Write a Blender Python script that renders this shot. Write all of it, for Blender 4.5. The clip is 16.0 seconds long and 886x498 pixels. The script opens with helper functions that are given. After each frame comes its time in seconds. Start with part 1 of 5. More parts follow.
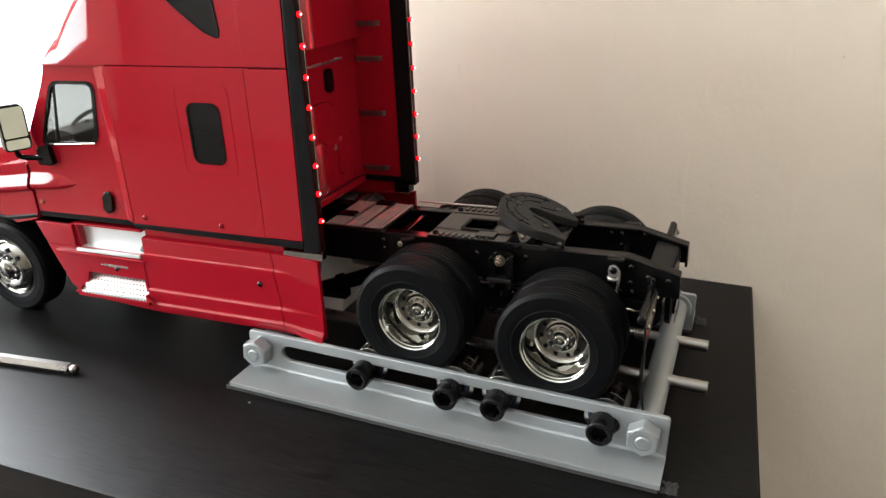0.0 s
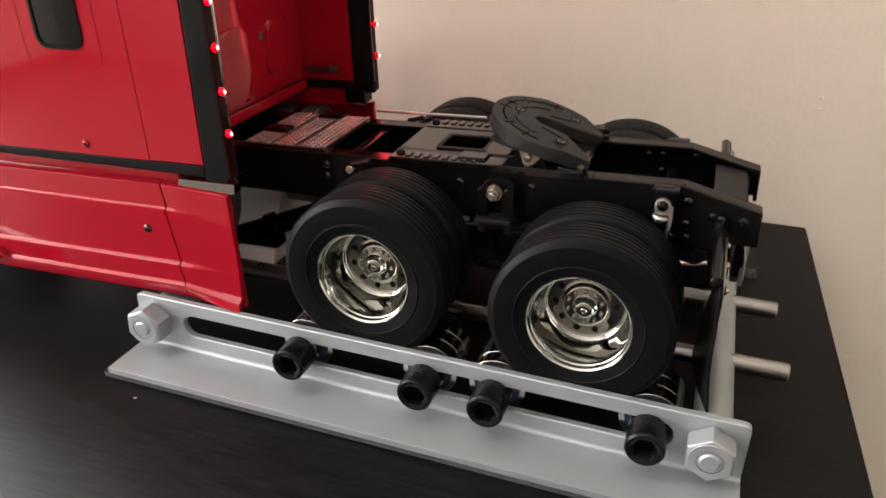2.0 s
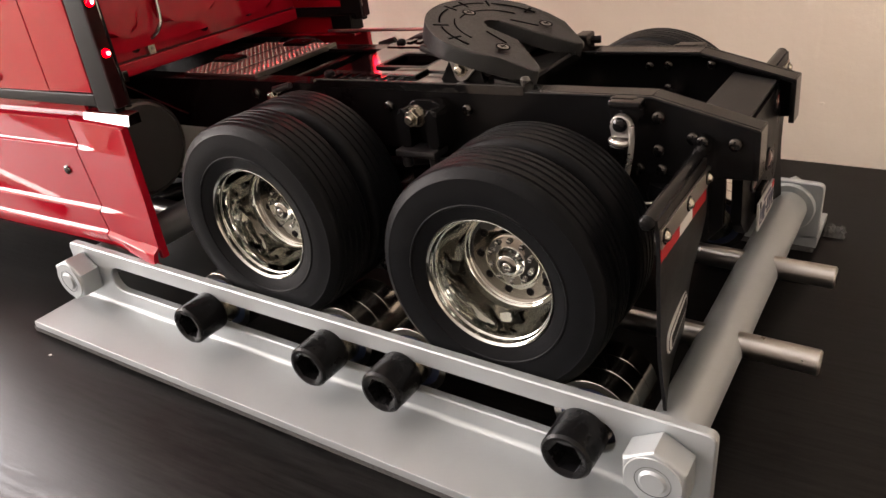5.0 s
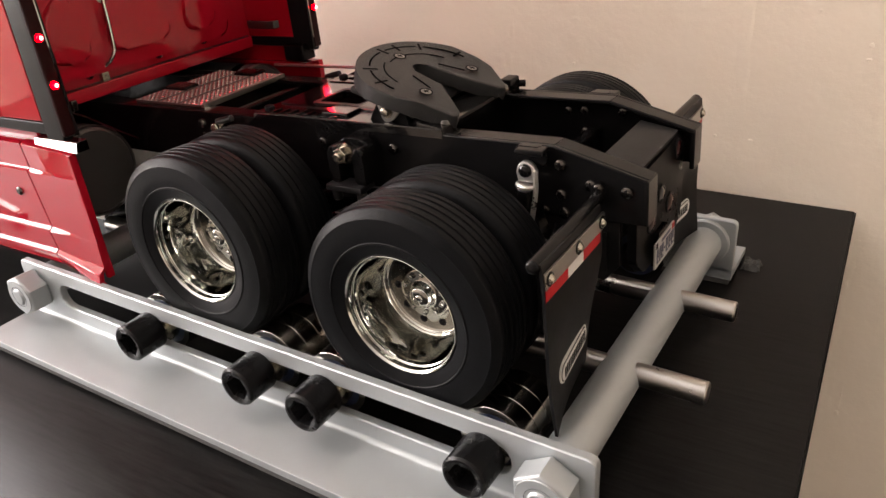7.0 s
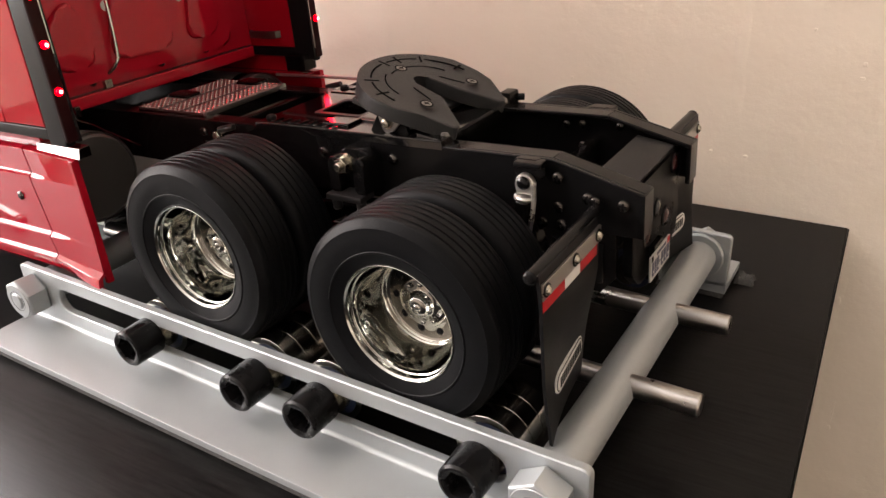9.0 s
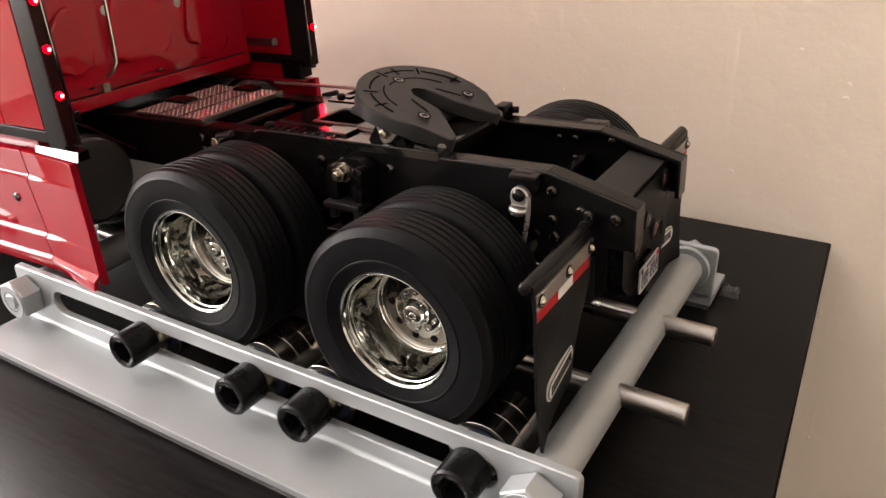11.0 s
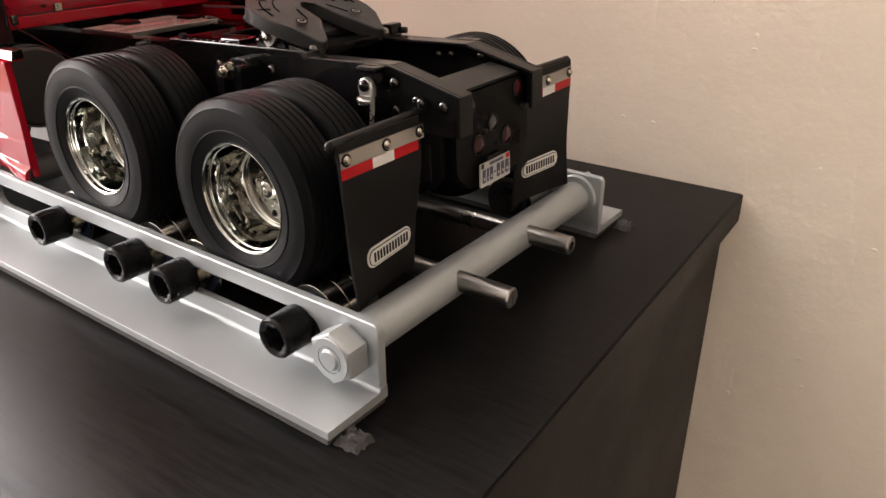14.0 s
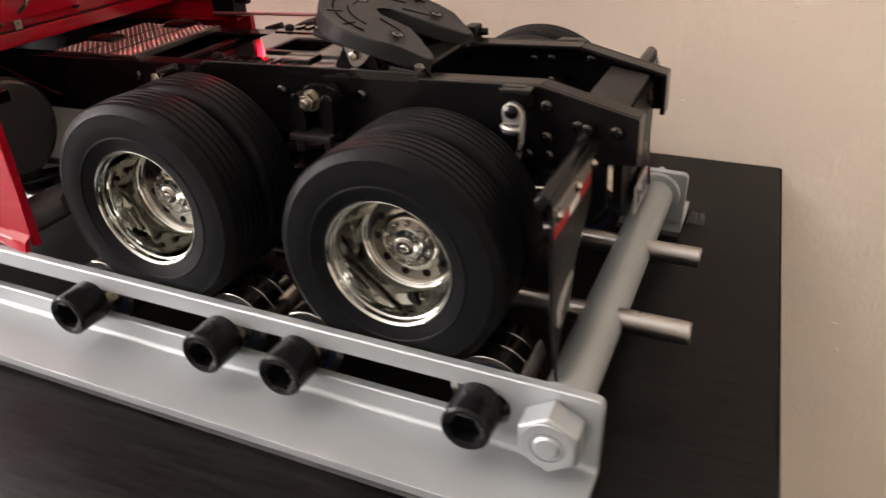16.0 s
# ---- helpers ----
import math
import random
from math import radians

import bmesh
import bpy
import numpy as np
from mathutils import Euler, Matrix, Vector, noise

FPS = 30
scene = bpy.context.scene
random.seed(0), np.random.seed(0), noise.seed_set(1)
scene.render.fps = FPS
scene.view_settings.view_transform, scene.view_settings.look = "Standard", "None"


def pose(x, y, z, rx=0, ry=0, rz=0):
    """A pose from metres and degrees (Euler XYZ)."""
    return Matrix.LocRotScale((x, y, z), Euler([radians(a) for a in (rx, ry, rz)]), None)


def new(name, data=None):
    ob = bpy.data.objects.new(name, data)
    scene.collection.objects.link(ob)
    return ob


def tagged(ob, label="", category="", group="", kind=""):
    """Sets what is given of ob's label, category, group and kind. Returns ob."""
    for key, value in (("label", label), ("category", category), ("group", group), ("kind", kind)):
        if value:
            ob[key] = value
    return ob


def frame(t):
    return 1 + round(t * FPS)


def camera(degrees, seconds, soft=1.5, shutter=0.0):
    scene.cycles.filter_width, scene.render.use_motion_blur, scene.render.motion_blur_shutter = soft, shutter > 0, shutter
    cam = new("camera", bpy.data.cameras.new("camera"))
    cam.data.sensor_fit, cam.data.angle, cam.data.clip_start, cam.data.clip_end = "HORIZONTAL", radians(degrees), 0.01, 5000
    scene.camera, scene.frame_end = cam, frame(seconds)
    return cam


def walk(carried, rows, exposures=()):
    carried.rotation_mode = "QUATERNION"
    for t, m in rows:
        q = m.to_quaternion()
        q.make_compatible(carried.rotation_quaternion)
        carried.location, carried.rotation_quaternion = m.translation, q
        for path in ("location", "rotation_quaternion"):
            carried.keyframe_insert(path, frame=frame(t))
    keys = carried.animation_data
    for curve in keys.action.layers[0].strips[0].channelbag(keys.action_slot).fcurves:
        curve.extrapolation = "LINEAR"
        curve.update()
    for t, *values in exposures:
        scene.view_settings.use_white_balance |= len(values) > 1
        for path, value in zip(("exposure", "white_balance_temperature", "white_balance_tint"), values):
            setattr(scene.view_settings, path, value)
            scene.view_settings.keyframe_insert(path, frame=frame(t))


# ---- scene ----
cam = camera(60.2, 16.0, shutter=0.3)
# seconds, eye in metres, yaw, pitch, roll in degrees
PATH = [
    (0.0, 0.0926, -0.5173, 0.3177, 21.70, -22.74, 0.03),
    (0.5, 0.0929, -0.5178, 0.3177, 21.74, -22.84, -0.01),
    (1.0, 0.0751, -0.4862, 0.3046, 20.98, -23.40, 0.64),
    (1.5, 0.0498, -0.4268, 0.2841, 19.46, -25.36, 0.72),
    (2.0, 0.0363, -0.3746, 0.2464, 19.15, -27.20, 0.85),
    (2.5, 0.0293, -0.3297, 0.2177, 19.58, -28.63, 0.57),
    (3.0, 0.0357, -0.3031, 0.2003, 20.57, -29.21, -0.17),
    (3.5, 0.0577, -0.2891, 0.1918, 23.78, -28.86, -1.15),
    (3.7, 0.0669, -0.2855, 0.1923, 25.99, -29.40, -2.28),
    (5.8, 0.1289, -0.2695, 0.2018, 36.32, -27.92, -5.88),
    (6.0, 0.1328, -0.2702, 0.2047, 35.84, -27.89, -5.27),
    (6.5, 0.1389, -0.2691, 0.2087, 34.43, -28.14, -4.45),
    (7.0, 0.1393, -0.2692, 0.2112, 33.32, -27.98, -3.89),
    (7.5, 0.1402, -0.2704, 0.2117, 32.87, -27.77, -3.55),
    (8.0, 0.1409, -0.2710, 0.2113, 32.75, -27.25, -3.23),
    (8.5, 0.1404, -0.2715, 0.2136, 32.78, -27.28, -3.16),
    (9.0, 0.1400, -0.2724, 0.2127, 32.87, -27.21, -2.88),
    (11.5, 0.1389, -0.2792, 0.2177, 31.48, -26.81, -1.06),
    (12.0, 0.1443, -0.2788, 0.2012, 32.76, -26.70, -0.42),
    (12.5, 0.1812, -0.2709, 0.1785, 39.51, -26.96, -2.15),
    (13.0, 0.2145, -0.2690, 0.1760, 39.10, -26.55, -2.10),
    (13.5, 0.2312, -0.2729, 0.1833, 37.09, -25.97, -1.13),
    (14.0, 0.2356, -0.2736, 0.1827, 35.94, -25.90, 0.02),
    (14.5, 0.2372, -0.2742, 0.1825, 35.46, -26.08, 0.52),
    (15.0, 0.2325, -0.2755, 0.1843, 35.21, -26.25, 0.80),
    (15.5, 0.1945, -0.2740, 0.1852, 32.47, -27.41, -0.28),
    (16.0, 0.1062, -0.2827, 0.1942, 23.81, -29.23, -1.02),
]
EXPOSURES = [(0.0, 0.56, 6250, 8), (1.5, 0.63, 6400, 11), (2.0, 0.74, 6600, 14), (2.5, 0.87, 6900, 18), (3.5, 0.90, 7150, 21), (7.0, 0.95, 6950, 19), (11.8, 0.95, 6950, 19), (12.5, 0.80, 7050, 19),
             (14.5, 0.90, 6850, 18), (16.0, 0.88, 6850, 18)]


def aim(x, y, z, yaw, pitch, roll):
    return pose(x, y, z, 0, 0, yaw) @ pose(0, 0, 0, 90 + pitch) @ pose(0, 0, 0, 0, 0, roll)


walk(cam, [(t, aim(*row)) for t, *row in PATH], EXPOSURES)

# ---- world and light ----
world = bpy.data.worlds.new("world")
scene.world = world
world.use_nodes = True
wn = world.node_tree
sky = wn.nodes.new("ShaderNodeTexSky")
sky.sky_type, sky.sun_disc = "NISHITA", False
sky.sun_elevation, sky.sun_rotation = radians(40), radians(200)
wn.links.new(sky.outputs[0], wn.nodes["Background"].inputs[0])
wn.nodes["Background"].inputs[1].default_value = 0.12

# the room lies two degrees off the truck's line; its origin is the sideboard's rear corner
ROOM = pose(0.1228, 0.2105, 0, 0, 0, 2.1)


def daylight(name, x, y, z, rz, wide, high, power, colour):
    lamp = bpy.data.lights.new(name, "AREA")
    lamp.shape, lamp.size, lamp.size_y, lamp.energy, lamp.color = "RECTANGLE", wide, high, power, colour
    ob = new(name, lamp)
    ob.matrix_world = ROOM @ pose(x, y, z, 90, 0, rz)
    return ob


daylight("left_window_daylight", -3.50, -1.80, 0.82, -90, 1.70, 1.90, 112.0, (1.0, 0.985, 0.97))
daylight("back_window_daylight", -1.78, 0.10, 1.02, 180, 1.15, 0.92, 112.0, (0.95, 0.975, 1.0))


# the rows of red marker lights behind the cab, gathered into one strip a side
def marker_glow(y):
    lamp = bpy.data.lights.new("marker_light_glow", "AREA")
    lamp.shape, lamp.size, lamp.size_y, lamp.energy, lamp.color = "RECTANGLE", 0.003, 0.180, 0.019, (1.0, 0.012, 0.03)
    ob = new("marker_light_glow", lamp)
    ob.matrix_world = pose(0, 0, 0.0653, 0, -2.7, 0) @ pose(-0.1635, y * 0.95, 0.160, 90 if y < 0 else -90) @ pose(0, 0, 0, 0, -40, 0)
    return ob


marker_glow(-0.0871)
marker_glow(0.0812)


# ---- materials ----
def mat(name, colour, rough=0.5, metal=0.0, coat=0.0, vary=0.12, scale=60.0, bump=0.0, bump_scale=400.0, spec=0.5, rvary=0.08):
    """Principled surface with two scales of variation in colour and roughness, and a fine relief."""
    m = bpy.data.materials.new(name)
    m.use_nodes = True
    t = m.node_tree
    b = t.nodes["Principled BSDF"]
    b.inputs["Metallic"].default_value = metal
    b.inputs["Specular IOR Level"].default_value = spec
    b.inputs["Coat Weight"].default_value = coat
    b.inputs["Coat Roughness"].default_value = 0.04
    co = t.nodes.new("ShaderNodeTexCoord")
    big, fine = t.nodes.new("ShaderNodeTexNoise"), t.nodes.new("ShaderNodeTexNoise")
    big.inputs["Scale"].default_value, fine.inputs["Scale"].default_value = scale, scale * 9
    big.inputs["Detail"].default_value = 4
    t.links.new(co.outputs["Object"], big.inputs["Vector"])
    t.links.new(co.outputs["Object"], fine.inputs["Vector"])
    mix = t.nodes.new("ShaderNodeMath")
    mix.operation = "ADD"
    soft = t.nodes.new("ShaderNodeMath")
    soft.operation = "MULTIPLY_ADD"
    soft.inputs[1].default_value, soft.inputs[2].default_value = 0.25, 0.375
    t.links.new(fine.outputs["Fac"], soft.inputs[0])
    t.links.new(big.outputs["Fac"], mix.inputs[0])
    t.links.new(soft.outputs[0], mix.inputs[1])
    ramp = t.nodes.new("ShaderNodeMapRange")
    ramp.inputs["From Min"].default_value, ramp.inputs["From Max"].default_value = 0.6, 1.4
    ramp.inputs["To Min"].default_value, ramp.inputs["To Max"].default_value = 1 - vary, 1 + vary
    t.links.new(mix.outputs[0], ramp.inputs["Value"])
    tint = t.nodes.new("ShaderNodeMix")
    tint.data_type, tint.blend_type = "RGBA", "MULTIPLY"
    tint.inputs["Factor"].default_value = 1.0
    tint.inputs["A"].default_value = (*colour, 1)
    t.links.new(ramp.outputs[0], tint.inputs["B"])
    t.links.new(tint.outputs["Result"], b.inputs["Base Color"])
    rr = t.nodes.new("ShaderNodeMapRange")
    rr.inputs["From Min"].default_value, rr.inputs["From Max"].default_value = 0.6, 1.4
    rr.inputs["To Min"].default_value, rr.inputs["To Max"].default_value = max(rough - rvary, 0.02), rough + rvary
    t.links.new(mix.outputs[0], rr.inputs["Value"])
    t.links.new(rr.outputs[0], b.inputs["Roughness"])
    if bump:
        grain, up = t.nodes.new("ShaderNodeTexNoise"), t.nodes.new("ShaderNodeBump")
        grain.inputs["Scale"].default_value, grain.inputs["Detail"].default_value = bump_scale, 3
        up.inputs["Strength"].default_value, up.inputs["Distance"].default_value = bump, 0.001
        t.links.new(co.outputs["Object"], grain.inputs["Vector"])
        t.links.new(grain.outputs["Fac"], up.inputs["Height"])
        t.links.new(up.outputs[0], b.inputs["Normal"])
    return m


RED = mat("red_gloss_paint", (0.285, 0.0052, 0.0140), 0.55, coat=0.78, vary=0.03, scale=12, rvary=0.03, spec=0.0)
RED.node_tree.nodes["Principled BSDF"].inputs["Coat Roughness"].default_value = 0.030
BLACK = mat("black_satin_plastic", (0.0044, 0.0043, 0.0045), 0.17, vary=0.2, bump=0.02, bump_scale=900, spec=0.11)
PLATE_BLACK = mat("polished_black_plate", (0.0045, 0.0045, 0.0047), 0.085, vary=0.2, spec=0.55, rvary=0.02)
BLACK_TRIM = mat("black_trim", (0.0075, 0.0075, 0.0078), 0.34, vary=0.2, spec=0.055)
GROOVE = mat("black_groove", (0.004, 0.004, 0.004), 0.9, spec=0.0)
ALU = mat("bright_aluminium", (0.73, 0.77, 0.785), 0.34, metal=0.55, vary=0.04, scale=60, rvary=0.02)
# deck steel; the red in its base colour imitates the marker lights' glow
DECK = mat("red_tinted_checker_steel", (0.085, 0.052, 0.052), 0.42, metal=0.1, vary=0.05, scale=60, rvary=0.02, spec=0.15)
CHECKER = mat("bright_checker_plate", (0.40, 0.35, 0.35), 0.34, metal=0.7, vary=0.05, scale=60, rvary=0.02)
STUD = mat("polished_stud_metal", (0.80, 0.78, 0.76), 0.16, metal=1.0, vary=0.03)
TANK = mat("dark_grey_tank_paint", (0.034, 0.033, 0.032), 0.34, vary=0.15, scale=40, spec=0.3)
GREY_CASE = mat("grey_painted_casing", (0.80, 0.78, 0.74), 0.55, vary=0.12, scale=40)
CAST = mat("grey_black_cast_metal", (0.020, 0.020, 0.020), 0.50, vary=0.2, bump=0.25, bump_scale=1500, spec=0.16)
RUBBER = mat("black_rubber", (0.0039, 0.0042, 0.0048), 0.42, vary=0.25, scale=120, spec=0.07, bump=0.10, bump_scale=1200)
CHROME = mat("chrome", (0.42, 0.43, 0.425), 0.06, metal=1.0, vary=0.02, rvary=0.008)
RIM = mat("chromed_plastic_rim", (0.385, 0.388, 0.362), 0.03, metal=1.0, vary=0.03, rvary=0.01, bump=0.24, bump_scale=62)
BEARING = mat("polished_bearing_steel", (0.62, 0.60, 0.56), 0.17, metal=1.0, vary=0.03, rvary=0.02)
STEEL = mat("brushed_steel", (0.31, 0.30, 0.285), 0.28, metal=1.0, vary=0.05, scale=40, rvary=0.02)
ZINC = mat("zinc_plated_steel", (0.40, 0.375, 0.32), 0.26, metal=1.0, vary=0.05, scale=60, rvary=0.02)
DULL_STEEL = mat("dull_steel", (0.16, 0.155, 0.145), 0.40, metal=1.0)
SILVER = mat("silver_painted_metal", (0.335, 0.362, 0.372), 0.48, metal=0.58, vary=0.06, scale=40, rvary=0.04, bump=0.03, bump_scale=800)
OXIDE = mat("black_oxide_steel", (0.0055, 0.0055, 0.006), 0.27, vary=0.2, bump=0.05, bump_scale=900, spec=0.12)
BLUE_SEAL = mat("blue_bearing_seal", (0.014, 0.024, 0.060), 0.4)
PAD = mat("dark_grey_foam", (0.045, 0.044, 0.043), 0.9, vary=0.4, scale=300, bump=0.8, bump_scale=700)
WHITE = mat("white_reflective_film", (0.55, 0.55, 0.53), 0.35, vary=0.03)
PLATE_FILM = mat("dull_white_plate_film", (0.34, 0.34, 0.33), 0.4, vary=0.06)
RED_FILM = mat("red_reflective_film", (0.36, 0.006, 0.010), 0.35, vary=0.05, spec=0.12)
DARK_RED = mat("dark_red_lens", (0.030, 0.003, 0.004), 0.14, vary=0.1, spec=0.25)
GREY_LENS = mat("grey_lens", (0.040, 0.040, 0.043), 0.15, vary=0.1, spec=0.3)
BAR_DARK = mat("dark_lettering", (0.02, 0.025, 0.06), 0.5)
FLOOR_MAT = mat("brown_floor", (0.11, 0.085, 0.065), 0.5, vary=0.25, scale=6)
CEIL_MAT = mat("white_ceiling_paint", (0.80, 0.79, 0.76), 0.8, vary=0.03, scale=8)
LINER = mat("dark_cab_lining", (0.007, 0.007, 0.0075), 0.7, vary=0.2)
AMBER = mat("amber_lens", (0.35, 0.10, 0.05), 0.2, coat=0.5)


def glass(name, tint, rough=0.02):
    m = bpy.data.materials.new(name)
    m.use_nodes = True
    b = m.node_tree.nodes["Principled BSDF"]
    b.inputs["Base Color"].default_value = (*tint, 1)
    b.inputs["Transmission Weight"].default_value = 1.0
    b.inputs["Roughness"].default_value = rough
    b.inputs["IOR"].default_value = 1.45
    return m


CLEAR = glass("clear_glazing", (0.34, 0.35, 0.345))
SMOKE = mat("smoked_glazing", (0.004, 0.0045, 0.005), 0.06, vary=0.1, spec=0.30)
MIRROR = mat("mirror_glass", (0.44, 0.46, 0.40), 0.04, metal=1.0, vary=0.01, rvary=0.01)


def glow(name, colour, power):
    m = bpy.data.materials.new(name)
    m.use_nodes = True
    b = m.node_tree.nodes["Principled BSDF"]
    b.inputs["Base Color"].default_value = (*colour, 1)
    b.inputs["Emission Color"].default_value = (*colour, 1)
    b.inputs["Emission Strength"].default_value = power
    return m


LED_CORE = glow("diode_core", (1.0, 0.36, 0.34), 8.0)
LED = glow("red_lit_diode", (1.0, 0.0, 0.002), 7.0)
OVERCAST = glow("overcast_sky_backdrop", (0.95, 0.98, 1.0), 2.0)


def wall_material():
    m = mat("cream_painted_plaster", (0.80, 0.728, 0.625), 0.6, vary=0.04, scale=5, rvary=0.1)
    t = m.node_tree
    co = t.nodes["Texture Coordinate"]
    roll, wave = t.nodes.new("ShaderNodeTexNoise"), t.nodes.new("ShaderNodeTexNoise")
    roll.inputs["Scale"].default_value, roll.inputs["Detail"].default_value = 260, 4
    wave.inputs["Scale"].default_value, wave.inputs["Detail"].default_value = 22, 3
    add = t.nodes.new("ShaderNodeMath")
    add.operation = "MULTIPLY_ADD"
    add.inputs[1].default_value = 0.16
    up = t.nodes.new("ShaderNodeBump")
    up.inputs["Strength"].default_value, up.inputs["Distance"].default_value = 0.70, 0.003
    t.links.new(co.outputs["Object"], roll.inputs["Vector"])
    t.links.new(co.outputs["Object"], wave.inputs["Vector"])
    t.links.new(roll.outputs["Fac"], add.inputs[0])
    t.links.new(wave.outputs["Fac"], add.inputs[2])
    turn, mark, level, sum_ = (t.nodes.new("ShaderNode" + k) for k in ("Mapping", "TexNoise", "MapRange", "Math"))
    turn.inputs["Rotation"].default_value = (0, radians(24), 0)
    turn.inputs["Scale"].default_value = (60, 60, 13)
    mark.inputs["Scale"].default_value, mark.inputs["Detail"].default_value = 1.0, 2
    level.inputs["From Min"].default_value, level.inputs["From Max"].default_value, level.inputs["To Max"].default_value = 0.64, 0.74, 0.13
    sum_.operation = "ADD"
    t.links.new(co.outputs["Object"], turn.inputs["Vector"])
    t.links.new(turn.outputs[0], mark.inputs["Vector"])
    t.links.new(mark.outputs["Fac"], level.inputs["Value"])
    t.links.new(add.outputs[0], sum_.inputs[0])
    t.links.new(level.outputs[0], sum_.inputs[1])
    t.links.new(sum_.outputs[0], up.inputs["Height"])
    t.links.new(up.outputs[0], t.nodes["Principled BSDF"].inputs["Normal"])
    return m


WALL = wall_material()
# dark tone for the unseen front wall, chosen to cut reflections and bounce light
DARK_WALL = mat("dark_unseen_wall", (0.165, 0.140, 0.118), 0.7, vary=0.05, scale=6)


def veneer_material():
    """Black-brown laminate with a fine grain that runs along x."""
    m = mat("black_brown_wood_laminate", (0.0036, 0.0035, 0.0036), 0.40, vary=0.25, scale=9, spec=0.095)
    t = m.node_tree
    co = t.nodes["Texture Coordinate"]
    stretch, streak, fleck, up = (t.nodes.new("ShaderNode" + k) for k in ("Mapping", "TexNoise", "TexNoise", "Bump"))
    stretch.inputs["Scale"].default_value = (14, 190, 190)
    streak.inputs["Scale"].default_value, streak.inputs["Detail"].default_value = 2.6, 9
    streak.inputs["Roughness"].default_value, streak.inputs["Distortion"].default_value = 0.72, 0.25
    fleck.inputs["Scale"].default_value, fleck.inputs["Detail"].default_value = 1.2, 3
    t.links.new(co.outputs["Object"], stretch.inputs["Vector"])
    t.links.new(stretch.outputs[0], streak.inputs["Vector"])
    t.links.new(stretch.outputs[0], fleck.inputs["Vector"])
    ramp = t.nodes.new("ShaderNodeMapRange")
    ramp.inputs["From Min"].default_value, ramp.inputs["From Max"].default_value = 0.35, 0.7
    ramp.inputs["To Min"].default_value, ramp.inputs["To Max"].default_value = 0.25, 3.2
    t.links.new(streak.outputs["Fac"], ramp.inputs["Value"])
    over = t.nodes.new("ShaderNodeMix")
    over.data_type, over.blend_type = "RGBA", "MULTIPLY"
    over.inputs["Factor"].default_value = 1.0
    old = t.nodes["Principled BSDF"].inputs["Base Color"].links[0].from_socket
    t.links.new(old, over.inputs["A"])
    t.links.new(ramp.outputs[0], over.inputs["B"])
    t.links.new(over.outputs["Result"], t.nodes["Principled BSDF"].inputs["Base Color"])
    up.inputs["Strength"].default_value, up.inputs["Distance"].default_value = 0.16, 0.0003
    t.links.new(streak.outputs["Fac"], up.inputs["Height"])
    t.links.new(up.outputs[0], t.nodes["Principled BSDF"].inputs["Normal"])
    sheen = t.nodes.new("ShaderNodeMapRange")
    sheen.inputs["From Min"].default_value, sheen.inputs["From Max"].default_value = 0.38, 0.62
    sheen.inputs["To Min"].default_value, sheen.inputs["To Max"].default_value = 0.30, 0.43
    t.links.new(streak.outputs["Fac"], sheen.inputs["Value"])
    t.links.new(sheen.outputs[0], t.nodes["Principled BSDF"].inputs["Roughness"])
    return m


VENEER = veneer_material()
SIDE_VENEER = mat("black_brown_side_laminate", (0.0022, 0.0022, 0.0023), 0.40, vary=0.2, scale=14, spec=0.10, bump=0.05, bump_scale=500)


# ---- mesh helpers ----
def face_weighted(bm):
    """Corner normals led by the large faces, so that bevelled plates shade flat; none for rounded meshes of even faces."""
    bm.normal_update()
    areas = [f.calc_area() for f in bm.faces]
    if not areas or max(areas) < 4 * sum(areas) / len(areas):
        return None
    out = []
    for f in bm.faces:
        for c in f.loops:
            total, seen, todo = Vector(), {f}, [f]
            while todo:
                g = todo.pop()
                total += g.normal * g.calc_area()
                for e in c.vert.link_edges:
                    if e.smooth and g in e.link_faces:
                        for h in e.link_faces:
                            if h not in seen:
                                seen.add(h)
                                todo.append(h)
            out.append(total.normalized() if total.length else f.normal)
    return out


def part(name, bm, material, parent=None, label="", sharp=32, weighted=True):
    """One mesh object from a bmesh, under a thing or a part."""
    bmesh.ops.recalc_face_normals(bm, faces=bm.faces[:])
    for f in bm.faces:
        f.smooth = True
    for e in bm.edges:
        if len(e.link_faces) != 2 or e.calc_face_angle(0) > radians(sharp):
            e.smooth = False
    normals = face_weighted(bm) if weighted else None
    me = bpy.data.meshes.new(name)
    bm.to_mesh(me)
    bm.free()
    if normals:
        me.normals_split_custom_set(normals)
    me.materials.append(material)
    ob = new(name, me)
    if parent is not None:
        ob.parent = parent
    if label:
        tagged(ob, label)
    return ob


def share(name, ob, m, parent):
    """Another piece on the mesh of ob, at the pose m."""
    twin = new(name, ob.data)
    twin.parent = parent
    twin.matrix_basis = m
    return twin


def thing(name, m, label, category, group="", kind=""):
    ob = new(name)
    ob.empty_display_size = 0.02
    ob.matrix_world = m
    return tagged(ob, label, category, group, kind)


def box(x0, x1, y0, y1, z0, z1, bevel=0.0, seg=2, bm=None):
    bm = bm or bmesh.new()
    made = bmesh.ops.create_cube(bm, size=1)["verts"]
    for v in made:
        v.co = Vector(((x0 + x1) / 2 + v.co.x * (x1 - x0), (y0 + y1) / 2 + v.co.y * (y1 - y0), (z0 + z1) / 2 + v.co.z * (z1 - z0)))
    if bevel:
        edges = list({e for v in made for e in v.link_edges})
        bmesh.ops.bevel(bm, geom=edges, offset=bevel, segments=seg, profile=0.5, affect="EDGES")
    return bm


